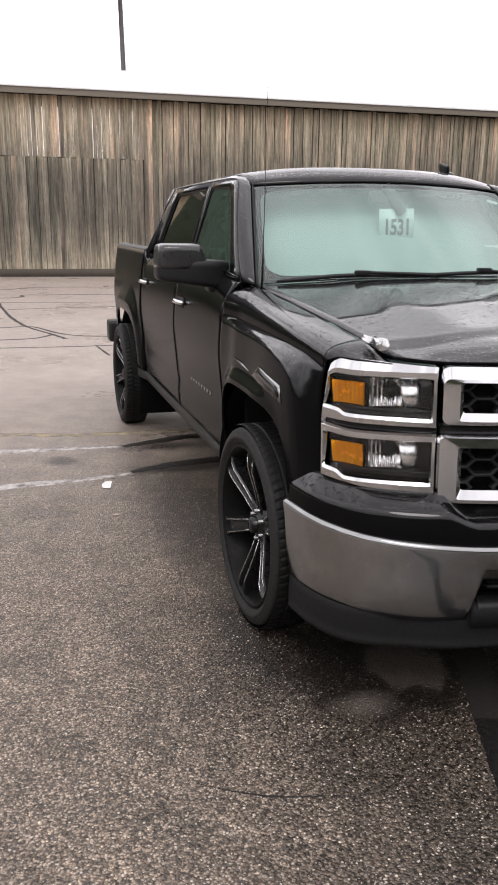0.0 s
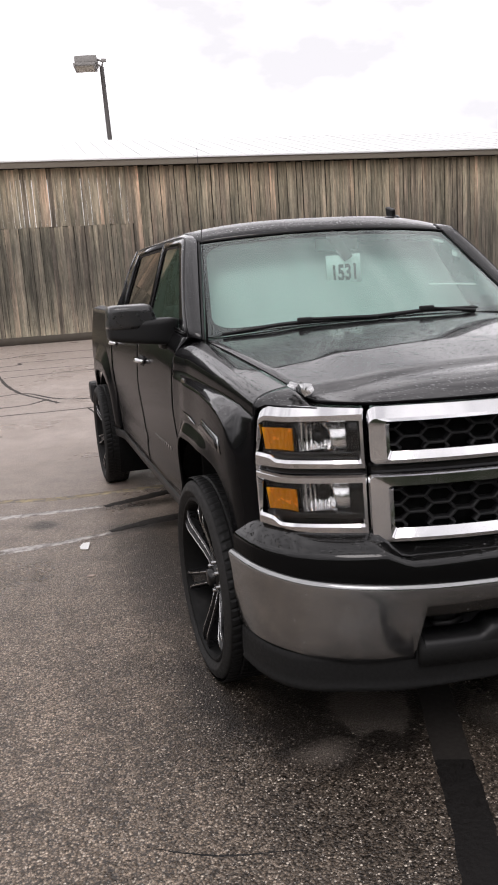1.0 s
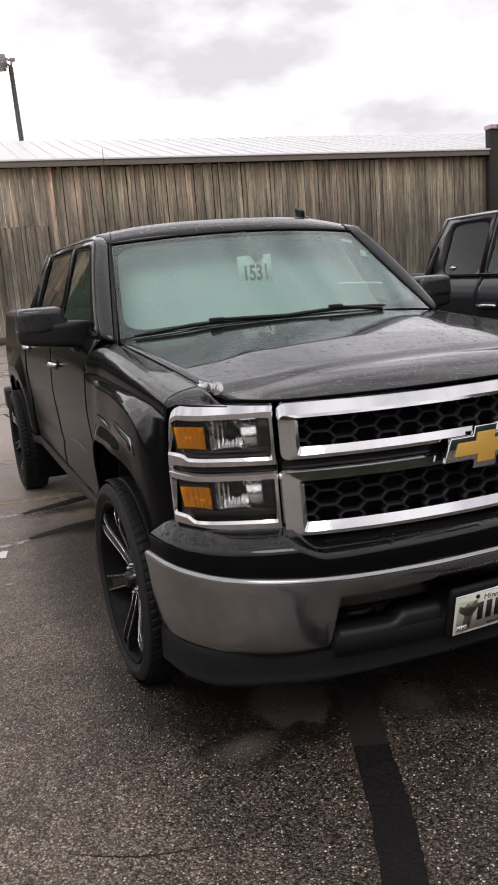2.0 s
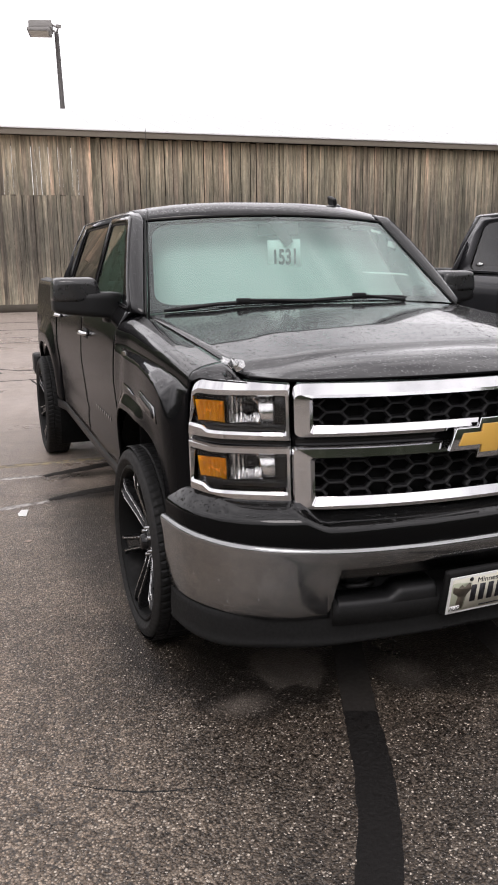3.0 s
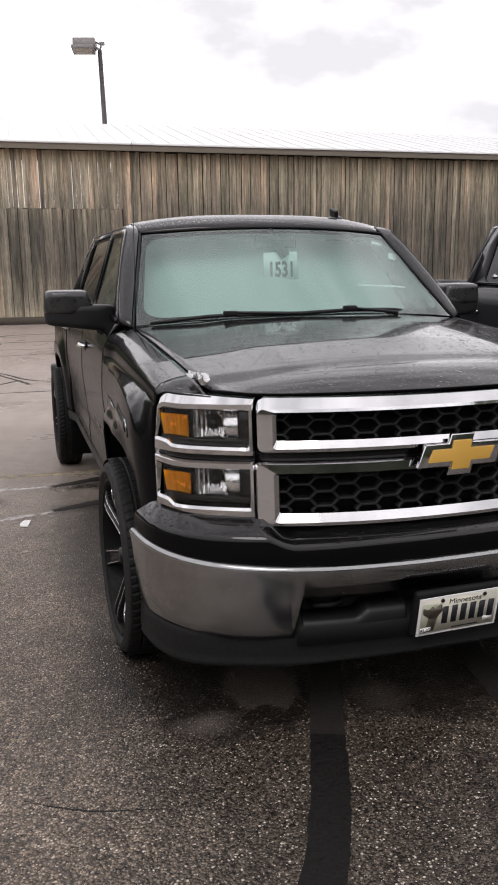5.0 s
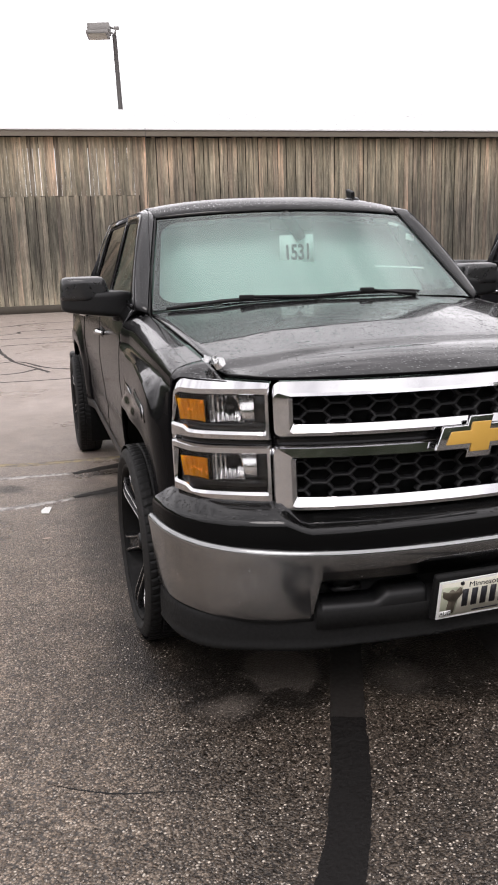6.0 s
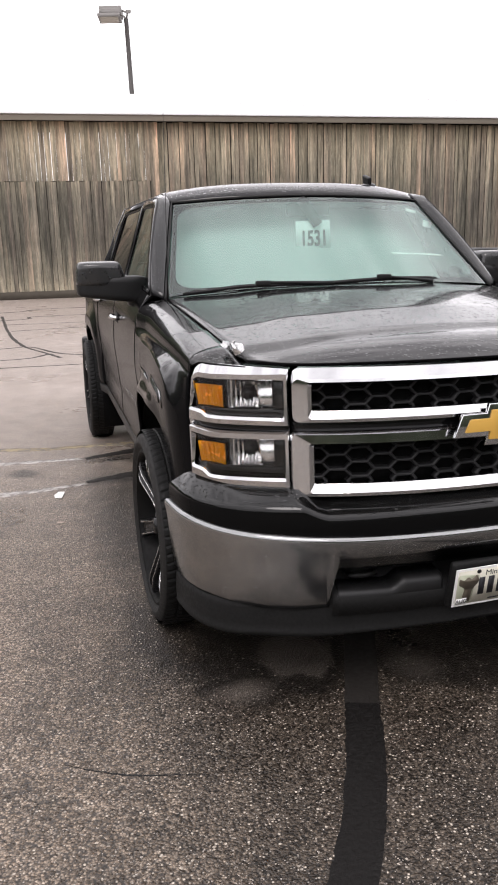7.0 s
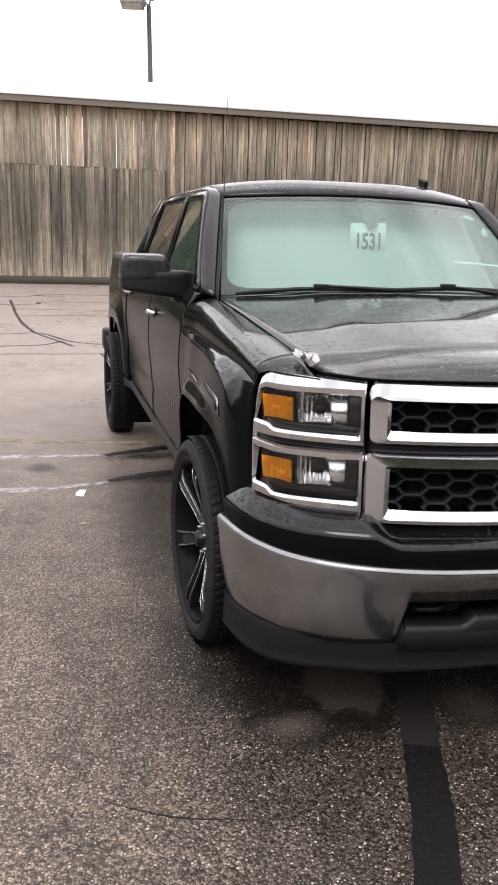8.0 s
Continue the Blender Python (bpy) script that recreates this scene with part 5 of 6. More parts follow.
def dense_disc(ring, fn, out):
    """Fills a ring by shrinking it in steps."""
    bm = bmesh.new()
    n = len(ring)
    fine = []
    for k in range(n):
        for j in range(6):
            t = j / 6
            fine.append(Vector(ring[k]) * (1 - t) + Vector(ring[(k + 1) % n]) * t)
    c = sum(fine, Vector((0, 0))) / len(fine)
    loops = [[bm.verts.new(fn(*(c + (p - c) * s))) for p in fine] for s in (1, 0.9, 0.75, 0.6, 0.45, 0.3, 0.15, 0.02)]
    for a, b in zip(loops, loops[1:]):
        for k in range(len(a)):
            bm.faces.new((a[k], a[(k + 1) % len(a)], b[(k + 1) % len(a)], b[k]))
    bm.faces.new(loops[-1])
    return finish(bm, out)


def make_interior(car):
    dash = part("dashboard", sheet(lambda x, t: Vector((x, 1.42 + 0.42 * t + 0.10 * x * x, 1.27 + 0.05 * math.sin(math.pi * min(1, t * 1.1)) - 0.28 * max(0.0, t - 0.85) / 0.15)), span(-0.86, 0.86, 20), span(0, 1, 14), (0, 1.9, 0.8), 0.02), DASH, car)
    wheel = tube([(0.40 + 0.19 * math.cos(a), 1.93 + 0.07 * math.sin(a), 1.22 + 0.17 * math.sin(a)) for a in span(0, 2 * math.pi, 32)[:-1]], 0.016, 8, True)
    part("steering_wheel", wheel, DASH, car)
    for x in (-0.40, 0.40):
        seat = part("seat", box((x - 0.26, 2.15, 0.75), (x + 0.26, 2.68, 0.98), 0.06, 3), GREY_CLOTH, car)
        part("seat_back", moved(box((-0.25, -0.07, 0.0), (0.25, 0.07, 0.60), 0.06, 3), Matrix.Translation((x, 2.66, 0.95)) @ Matrix.Rotation(radians(-14), 4, "X")), GREY_CLOTH, seat)
        part("headrest", box((x - 0.13, 2.75, 1.56), (x + 0.13, 2.87, 1.72), 0.045, 3), GREY_CLOTH, seat)
    part("rear_seat", box((-0.75, 3.2, 0.8), (0.75, 3.5, 1.45), 0.06, 3), GREY_CLOTH, car)
    part("rear_view_mirror", moved(box((-0.12, -0.015, -0.032), (0.12, 0.015, 0.032), 0.012, 3), Matrix.Translation((0.03, 2.02, 1.735))), BLACK_PLASTIC, car)
    part("mirror_stalk", tube([(-0.025, 1.975, 1.788), (0.0, 1.955, 1.75), (0.035, 1.942, 1.695), (0.06, 1.938, 1.655)], [0.026, 0.030, 0.030, 0.026], 10), BLACK_PLASTIC, car)
    part("headliner", box((-0.70, 2.2, 1.785), (0.70, 3.4, 1.795)), GREY_CLOTH, car)


# ---- site materials ----
def board_wood():
    m = material("weathered_boards", (0.2, 0.15, 0.11), 0.85)
    geo, info = nd(m, "ShaderNodeNewGeometry"), nd(m, "ShaderNodeObjectInfo")
    sep = nd(m, "ShaderNodeSeparateXYZ")
    wire(m, geo.outputs["Position"], sep.inputs["Vector"])
    # grain that runs along the board, shifted from board to board
    shift = nd(m, "ShaderNodeCombineXYZ")
    far = nd(m, "ShaderNodeMath")
    far.operation = "MULTIPLY"
    far.inputs[1].default_value = 57.0
    wire(m, info.outputs["Random"], far.inputs[0])
    wire(m, far.outputs["Value"], shift.inputs["Z"])
    add = nd(m, "ShaderNodeVectorMath")
    wire(m, geo.outputs["Position"], add.inputs[0])
    wire(m, shift.outputs["Vector"], add.inputs[1])
    mp = nd(m, "ShaderNodeMapping")
    mp.inputs["Scale"].default_value = (1.0, 1.0, 0.06)
    wire(m, add.outputs["Vector"], mp.inputs["Vector"])
    fine = nd(m, "ShaderNodeTexNoise", Scale=26.0, Detail=6.0, Roughness=0.65)
    broad = nd(m, "ShaderNodeTexNoise", Scale=7.0, Detail=4.0, Roughness=0.6)
    wire(m, mp.outputs["Vector"], fine.inputs["Vector"])
    wire(m, mp.outputs["Vector"], broad.inputs["Vector"])
    tone = ramp(m, info.outputs["Random"], [(0.0, (0.172, 0.146, 0.128)), (0.25, (0.262, 0.232, 0.198)), (0.5, (0.184, 0.168, 0.140)), (0.72, (0.345, 0.306, 0.260)), (0.86, (0.182, 0.168, 0.140)), (0.97, (0.360, 0.288, 0.240))])
    # weather: tan under the eave, grey-black over the middle, pale and mouldy at the foot
    wob = nd(m, "ShaderNodeTexNoise", Scale=1.4, Detail=4.0)
    wire(m, geo.outputs["Position"], wob.inputs["Vector"])
    up = nd(m, "ShaderNodeMath")
    up.operation = "MULTIPLY_ADD"
    up.inputs[1].default_value, up.inputs[2].default_value = 1.6, -0.8
    wire(m, wob.outputs["Fac"], up.inputs[0])
    height = nd(m, "ShaderNodeMath")
    wire(m, sep.outputs["Z"], height.inputs[0])
    wire(m, up.outputs["Value"], height.inputs[1])
    scaled = nd(m, "ShaderNodeMath")
    scaled.operation = "DIVIDE"
    scaled.inputs[1].default_value = 6.2
    wire(m, height.outputs["Value"], scaled.inputs[0])
    age = ramp(m, scaled.outputs["Value"], [(0.08, (1.45, 1.42, 1.36)), (0.17, (0.95, 0.94, 0.92)), (0.30, (0.62, 0.62, 0.62)), (0.52, (0.70, 0.70, 0.70)), (0.74, (1.30, 1.25, 1.17)), (0.92, (1.72, 1.60, 1.44))])
    gr = ramp(m, fine.outputs["Fac"], [(0.30, 0.60), (0.50, 0.98), (0.70, 1.36)])
    br = ramp(m, broad.outputs["Fac"], [(0.32, (0.42, 0.43, 0.40)), (0.52, (1.0, 1.02, 0.94)), (0.68, (1.55, 1.44, 1.30))])
    # pale runs and specks where the wood has bleached
    runs = nd(m, "ShaderNodeTexNoise", Scale=34.0, Detail=5.0, Roughness=0.75)
    run_map = nd(m, "ShaderNodeMapping")
    run_map.inputs["Scale"].default_value = (1.0, 1.0, 0.16)
    wire(m, add.outputs["Vector"], run_map.inputs["Vector"])
    wire(m, run_map.outputs["Vector"], runs.inputs["Vector"])
    fleck = ramp(m, runs.outputs["Fac"], [(0.36, 0.78), (0.56, 1.0), (0.66, 1.25), (0.74, 2.1)])
    last = tone.outputs["Color"]
    for other in (age, gr, br, fleck):
        mx = nd(m, "ShaderNodeMix")
        mx.data_type, mx.blend_type = "RGBA", "MULTIPLY"
        mx.inputs["Factor"].default_value = 1.0
        wire(m, last, mx.inputs["A"])
        wire(m, other.outputs["Color"], mx.inputs["B"])
        last = mx.outputs["Result"]
    wire(m, last, bsdf(m).inputs["Base Color"])
    bump(m, fine.outputs["Fac"], 0.5, 0.006)
    return m


BOARD = board_wood()
DARK_WOOD = grain(material("dark_backing_wood", (0.035, 0.028, 0.022), 0.9), 8, 1, (0.8, 1.0))
FASCIA = grain(material("weathered_fascia", (0.18, 0.155, 0.122), 0.8), 12, 1, (0.7, 0.9), 0.3, 0.003)
ROOF_METAL = grain(material("galvanised_roof", (0.80, 0.80, 0.80), 0.42, 0.12), 2.2, 1, (0.32, 0.5), 0.05, 0.002)
SILL_CONCRETE = grain(material("dark_footing", (0.075, 0.064, 0.050), 0.9), 5, 1, (0.8, 1.0), 0.5, 0.01)
LAMP_GREY = grain(material("lamp_grey_paint", (0.20, 0.19, 0.18), 0.5), 10, 1, (0.4, 0.6))
POLE_BROWN = grain(material("dark_pole_paint", (0.05, 0.045, 0.042), 0.5), 6, 1, (0.4, 0.6))
TAR = grain(material("crack_sealer", (0.009, 0.008, 0.0075), 0.6, 0.0, Specular_IOR_Level=0.18), 60, 1, (0.40, 0.80), 0.7, 0.004)
LEAVES_FAR = grain(material("far_foliage", (0.060, 0.075, 0.045), 0.9), 1.2, 1, (0.8, 1.0), 0.8, 0.3)


def worn_paint(name, colour, cover):
    """Road paint worn through to the asphalt."""
    m = material(name, colour, 0.7)
    n = noise_tex(m, 14.0, 6.0, 0.7)
    r = ramp(m, n.outputs["Fac"], [(0.44 - cover, 0.0), (0.64 - cover, 1.0)])
    mx = nd(m, "ShaderNodeMix")
    mx.data_type = "RGBA"
    mx.inputs["A"].default_value, mx.inputs["B"].default_value = (0.15, 0.13, 0.115, 1), (*colour, 1)
    wire(m, r.outputs["Color"], mx.inputs["Factor"])
    wire(m, mx.outputs["Result"], bsdf(m).inputs["Base Color"])
    return m


LINE_WHITE = worn_paint("worn_white_paint", (0.50, 0.475, 0.455), 0.06)
LINE_YELLOW = worn_paint("worn_yellow_paint", (0.40, 0.32, 0.18), 0.01)


# ---- the two trucks ----
main_truck = make_pickup((0, 0, 0), "black crew-cab pickup truck, wet with rain, chrome grille", 3.95, 2.68, "parked pickups")
other_truck = make_pickup((3.09, -0.10, 0.06), "dark extended-cab pickup truck parked beside the black one", 3.62, 2.92, "parked pickups", GREY_PAINT, 0.0)


def words(text, size, squeeze, at, mat, name, parent, label, thick=0.0004, heavy=0.0):
    cu = bpy.data.curves.new("t", "FONT")
    cu.body, cu.size, cu.align_x, cu.align_y, cu.extrude = text, size, "CENTER", "CENTER", thick
    cu.offset = heavy
    tmp = bpy.data.objects.new("t", cu)
    scene.collection.objects.link(tmp)
    bpy.context.view_layer.update()
    me = bpy.data.meshes.new_from_object(tmp.evaluated_get(bpy.context.evaluated_depsgraph_get()))
    bpy.data.objects.remove(tmp)
    me.transform(at @ Matrix.Diagonal((squeeze, 1, 1, 1)))
    me.materials.clear()
    me.materials.append(mat)
    me.name = name
    ob = new(name, me)
    ob.parent = parent
    tagged(ob, label)
    return ob


# number plate on the bumper; it leans so that its top edge stands proud
PLATE_INK = material("plate_ink", (0.015, 0.015, 0.02), 0.5)
PLATE_TAN = grain(material("plate_picture", (0.12, 0.10, 0.075), 0.6), 70, 1, (0.5, 0.7))
PLATE_PALE = grain(material("plate_cream", (0.66, 0.64, 0.54), 0.45), 40, 1, (0.4, 0.55))
PLATE_GREEN = grain(material("plate_green_grey", (0.42, 0.44, 0.33), 0.5), 25, 1, (0.4, 0.6))
plate_m = Matrix.Translation((0.0, 0.008, 0.418)) @ Matrix.Rotation(radians(90 + 13), 4, "X") @ Matrix.Rotation(radians(1.6), 4, "Z")
plate = tagged(obj("licence_plate", moved(box((-0.1525, -0.076, -0.002), (0.1525, 0.076, 0.001), 0.0008), plate_m), WHITE_PAPER), "white and cream licence plate on the front bumper", "licence plate")
part("plate_panel", moved(box((-0.143, -0.067, 0.0012), (0.143, 0.067, 0.0018)), plate_m), PLATE_PALE, plate)
part("plate_picture", moved(prism(round_poly([(-0.142, -0.04), (-0.088, -0.066), (-0.075, 0.02), (-0.06, 0.045), (-0.142, 0.055)], 0.012, 3), lambda a, b, d: Vector((a, b, 0.0020 + d)), 0.0006), plate_m), PLATE_GREEN, plate, "faded green picture area")
part("plate_picture", moved(prism(round_poly([(-0.120, -0.038), (-0.092, -0.060), (-0.086, -0.01), (-0.062, 0.022), (-0.074, 0.050), (-0.092, 0.030), (-0.104, 0.044), (-0.118, 0.030), (-0.138, 0.040), (-0.138, 0.014), (-0.114, -0.004)], 0.006, 3), lambda a, b, d: Vector((a, b, 0.0028 + d)), 0.0006), plate_m), PLATE_TAN, plate, "brown printed shape")
words("Minnesota", 0.030, 1.0, plate_m @ Matrix.Translation((0.02, 0.050, 0.0022)), PLATE_INK, "plate_word", plate, "black printed word")
words("AUG", 0.022, 0.9, plate_m @ Matrix.Translation((-0.122, -0.054, 0.0046)), PLATE_INK, "plate_word", plate, "month sticker word")
part("month_sticker", moved(box((-0.142, -0.066, 0.0036), (-0.102, -0.042, 0.0042)), plate_m), WHITE_PAPER, plate, "white month sticker")
part("year_sticker", moved(box((0.098, -0.052, 0.0022), (0.132, -0.034, 0.0028)), plate_m), WHITE_PAPER, plate, "white year sticker")
part("plate_script", moved(box((-0.02, -0.060, 0.0022), (0.08, -0.055, 0.0028)), plate_m), PLATE_INK, plate)
for k in range(6):
    x = -0.052 + k * 0.035
    part("plate_bar", moved(box((x - 0.011, -0.036, 0.0022), (x + 0.011, 0.034, 0.0030)), plate_m), PLATE_INK, plate)
for x in (-0.068, 0.092):
    part("plate_bolt", moved(lathe([(0.0, 0.008), (-0.003, 0.007), (-0.004, 0.0)], 10), plate_m @ Matrix.Translation((x, 0.060, 0.002)) @ Matrix.Rotation(radians(90), 4, "Y")), RIM_BLACK, plate)

# paper lot tag hung from the inside mirror
tag_m = Matrix.Translation((0.036, 1.948, 1.604)) @ Matrix.Rotation(radians(-3), 4, "Z") @ Matrix.Rotation(radians(90), 4, "X") @ Matrix.Rotation(radians(1.8), 4, "Z")
TAG = material("white_card", (0.93, 0.94, 0.93), 0.5, 0.0)
TAG_INK = material("grey_ink", (0.004, 0.004, 0.004), 0.8)
tag = tagged(obj("hanging_tag", moved(box((-0.095, -0.074, -0.0008), (0.095, 0.074, 0.0008)), tag_m), TAG), "white card tag with dark numbers hung behind the windshield", "tag")
words("1531", 0.112, 0.68, tag_m @ Matrix.Translation((0.004, -0.022, 0.0016)), TAG_INK, "tag_number", tag, "dark printed number", 0.0004, 0.0035)
part("tag_hook", moved(tube([(0.0, 0.062, 0), (0.0, 0.085, 0.004), (-0.02, 0.10, 0.006)], 0.012, 6), tag_m), BLACK_PLASTIC, tag)

for a, t, w, h in ((0.90, 0.905, 0.030, 0.010), (0.955, 0.745, 0.024, 0.022)):
    tagged(obj("windshield_sticker", moved(box((-w, -h, -0.0005), (w, h, 0.0005)), Matrix.Translation(wind_point(a, t, 0.02)) @ Matrix.Rotation(radians(52), 4, "X") @ Matrix.Rotation(radians(-20), 4, "Z")), WHITE_PAPER), "small white sticker inside the windshield corner", "sticker")
slip = sheet(lambda a, t: wind_point(a, t, 0.012), span(0.40, 0.80, 8), (0.338, 0.356), (0, 3.0, 1.2), 0.001)
tagged(obj("white_strip", slip, WHITE_PAPER), "thin white strip against the inside of the windshield", "paper")

# door lettering too small to read, and the crumpled chip of metal at the hood's corner
for k in range(8):
    y = 2.30 - 0.062 * k
    z = 0.778
    part("badge_bar", box(*sorted_pair((-half(y, z) - 0.003, y - 0.013, z - 0.010), (-half(y, z) + 0.002, y + 0.013, z + 0.010)), 0.002), BUMPER_CHROME, main_truck, "small chrome letter bar" if k == 0 else "")
chip = bmesh.new()
rnd = random.Random(5)
torn = [[chip.verts.new((-0.840 + 0.046 * i / 5 + 0.020 * j / 6 + rnd.uniform(-0.006, 0.006), 0.405 - 0.095 * j / 6 + rnd.uniform(-0.010, 0.010), 1.222 - 0.034 * j / 6 + 0.014 * (i % 2) + rnd.uniform(0.0, 0.022))) for i in range(6)] for j in range(7)]
for j, (p, q) in enumerate(zip(torn, torn[1:])):
    for i in range(5):
        if (i, j) not in ((0, 0), (4, 1), (0, 3), (1, 4), (0, 4), (4, 5), (0, 5), (1, 5), (2, 2)):
            chip.faces.new((p[i], p[i + 1], q[i + 1], q[i]))
bmesh.ops.solidify(chip, geom=chip.faces[:], thickness=0.002)
part("crumpled_metal", chip, material("bare_alloy", (0.88, 0.88, 0.88), 0.10, 1.0), main_truck, "crumpled bare metal at the hood corner", smooth=False)
part("decal", prism(bow_tie(0.042, 0.018, 0.009, 0.008), lambda p, q, d: green(-1, 3.30 - p, 0.14 + q * 2.2, 0.004 - d), 0.001), MACHINED, other_truck, "pale window decal")


# ---- ground and what lies on it ----
bm = bmesh.new()
bmesh.ops.create_grid(bm, x_segments=8, y_segments=8, size=400)
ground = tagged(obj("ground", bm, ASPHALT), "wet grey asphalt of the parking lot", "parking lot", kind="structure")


def ribbon(points, width, z, jag=0.0, seed=1, fine=6):
    """A flat strip along points with uneven edges; width a number or one per point."""
    r = random.Random(seed)
    pts = [Vector((*p, 0)) for p in points]
    wid = width if isinstance(width, (list, tuple)) else [width] * len(pts)
    line = []
    for i in range(len(pts) - 1):
        p0, p1, p2, p3 = pts[max(i - 1, 0)], pts[i], pts[i + 1], pts[min(i + 2, len(pts) - 1)]
        for k in range(fine):
            t = k / fine
            line.append((0.5 * (2 * p1 + (p2 - p0) * t + (2 * p0 - 5 * p1 + 4 * p2 - p3) * t * t + (3 * p1 - p0 - 3 * p2 + p3) * t ** 3), wid[i] * (1 - t) + wid[i + 1] * t))
    line.append((pts[-1], wid[-1]))
    bm = bmesh.new()
    rows = []
    for i, (p, w) in enumerate(line):
        d = line[min(i + 1, len(line) - 1)][0] - line[max(i - 1, 0)][0]
        n = Vector((-d.y, d.x, 0)).normalized()
        a, b = w / 2 + r.uniform(-jag, jag), w / 2 + r.uniform(-jag, jag)
        rows.append([bm.verts.new(p + n * f + Vector((0, 0, h))) for f, h in ((-b, 0.0), (-b * 0.8, z), (a * 0.8, z), (a, 0.0))])
    for p, q in zip(rows, rows[1:]):
        for k in range(3):
            bm.faces.new((p[k], p[k + 1], q[k + 1], q[k]))
    bmesh.ops.recalc_face_normals(bm, faces=bm.faces)
    if sum(f.normal.z for f in bm.faces) < 0:
        bmesh.ops.reverse_faces(bm, faces=bm.faces)
    return bm


def on_ground(name, bm, mat, label, category):
    return tagged(obj(name, bm, mat), label, category, kind="structure")


SEAL = "black crack sealer poured on the asphalt"
TAR_OLD = grain(material("old_crack_sealer", (0.022, 0.0195, 0.0175), 0.6, 0.0, Specular_IOR_Level=0.22), 55, 1, (0.45, 0.7), 0.3, 0.003)
on_ground("tar_strip", ribbon([(0.02, 1.30), (-0.10, 0.98), (-0.26, 0.56), (-0.45, 0.075)], 0.124, 0.004, 0.003, 13, 10), TAR_OLD, "greyed crack sealer poured on the asphalt", "tar strip")
on_ground("tar_strip", ribbon([(-0.45, 0.075), (-0.60, -0.31), (-0.76, -0.62), (-0.98, -0.92), (-1.3, -1.2)], 0.122, 0.004, 0.0035, 3, 14), TAR, SEAL, "tar strip")
on_ground("tar_strip", ribbon([(0.50, 1.0), (0.36, 0.50), (0.29, 0.10), (0.20, -0.30), (0.05, -0.8)], 0.13, 0.004, 0.004, 4, 10), TAR_OLD, SEAL, "tar strip")
CRACK = material("open_crack", (0.008, 0.008, 0.008), 0.9)
on_ground("crack", ribbon([(-1.46, 0.03), (-1.40, -0.01), (-1.33, -0.05), (-1.24, -0.09), (-1.12, -0.12), (-1.05, -0.14)], [0.0005, 0.002, 0.006, 0.007, 0.0015, 0.0005], 0.0015, 0.002, 5, 16), CRACK, "thin dark crack in the asphalt", "crack")
on_ground("parking_line", ribbon([(-5.0, 4.05), (-3.0, 3.95), (-1.92, 3.90), (-1.52, 3.875), (-1.18, 3.85)], [0.11, 0.11, 0.09, 0.07, 0.05], 0.004, 0.008, 6, 14), LINE_WHITE, "worn white parking line", "line")
on_ground("parking_line", ribbon([(-5.0, 3.0), (-3.0, 3.02), (-1.91, 3.06), (-1.56, 3.08), (-1.20, 3.14)], [0.12, 0.12, 0.10, 0.07, 0.04], 0.004, 0.008, 7, 14), LINE_WHITE, "worn white parking line", "line")
on_ground("parking_line", ribbon([(-2.6, 4.52), (-1.93, 4.40), (-1.5, 4.27), (-1.05, 4.25), (-0.5, 4.22), (0.8, 4.2)], 0.10, 0.004, 0.006, 8, 14), LINE_YELLOW, "faded yellow parking line", "line")
on_ground("tar_strip", ribbon([(-1.17, 3.84), (-0.9, 3.93), (-0.58, 4.03), (0.3, 4.1)], [0.06, 0.12, 0.14, 0.14], 0.004, 0.009, 9, 8), TAR_OLD, SEAL, "tar strip")
on_ground("tar_strip", ribbon([(-1.20, 3.17), (-0.78, 3.30), (0.2, 3.42)], [0.05, 0.14, 0.14], 0.004, 0.009, 10, 8), TAR_OLD, SEAL, "tar strip")
TAR_FAR = grain(material("weathered_crack_sealer", (0.050, 0.044, 0.039), 0.7, 0.0, Specular_IOR_Level=0.2), 20, 1, (0.5, 0.8), 0.3, 0.003)
FAR_CRACKS = (
    ([(-2.35, 19.5), (-2.15, 16.2), (-1.95, 13.7), (-1.70, 12.0), (-1.36, 10.9), (-1.15, 10.2)], 0.13),
    ([(-5.5, 12.2), (-3.4, 11.8), (-2.1, 11.85), (-1.60, 11.9), (-1.0, 10.6), (0.4, 10.1)], 0.10),
    ([(-5.0, 9.6), (-3.0, 10.0), (-2.1, 10.25), (-1.62, 10.35), (-1.30, 10.8)], 0.11),
    ([(-6.0, 9.2), (-2.1, 9.38), (-1.42, 9.35), (-0.65, 9.36), (1.0, 9.5)], 0.07),
    ([(-2.2, 16.8), (0.1, 16.6), (3.0, 16.5)], 0.10),
    ([(-2.0, 15.1), (0.0, 15.4), (2.6, 15.2)], 0.09),
    ([(-9.0, 18.4), (-2.3, 18.1), (-1.4, 19.0), (2.0, 18.6)], 0.16),
    ([(-8.0, 21.4), (-2.6, 20.9), (-0.8, 21.9), (4.0, 21.0)], 0.22),
    ([(-0.80, 9.40), (-0.72, 8.4)], 0.07),
)
for k, (pts, w) in enumerate(FAR_CRACKS):
    on_ground("tar_strip", ribbon(pts, w * 0.52, 0.004, w * 0.10, 20 + k, 12), TAR_FAR, SEAL, "tar strip")


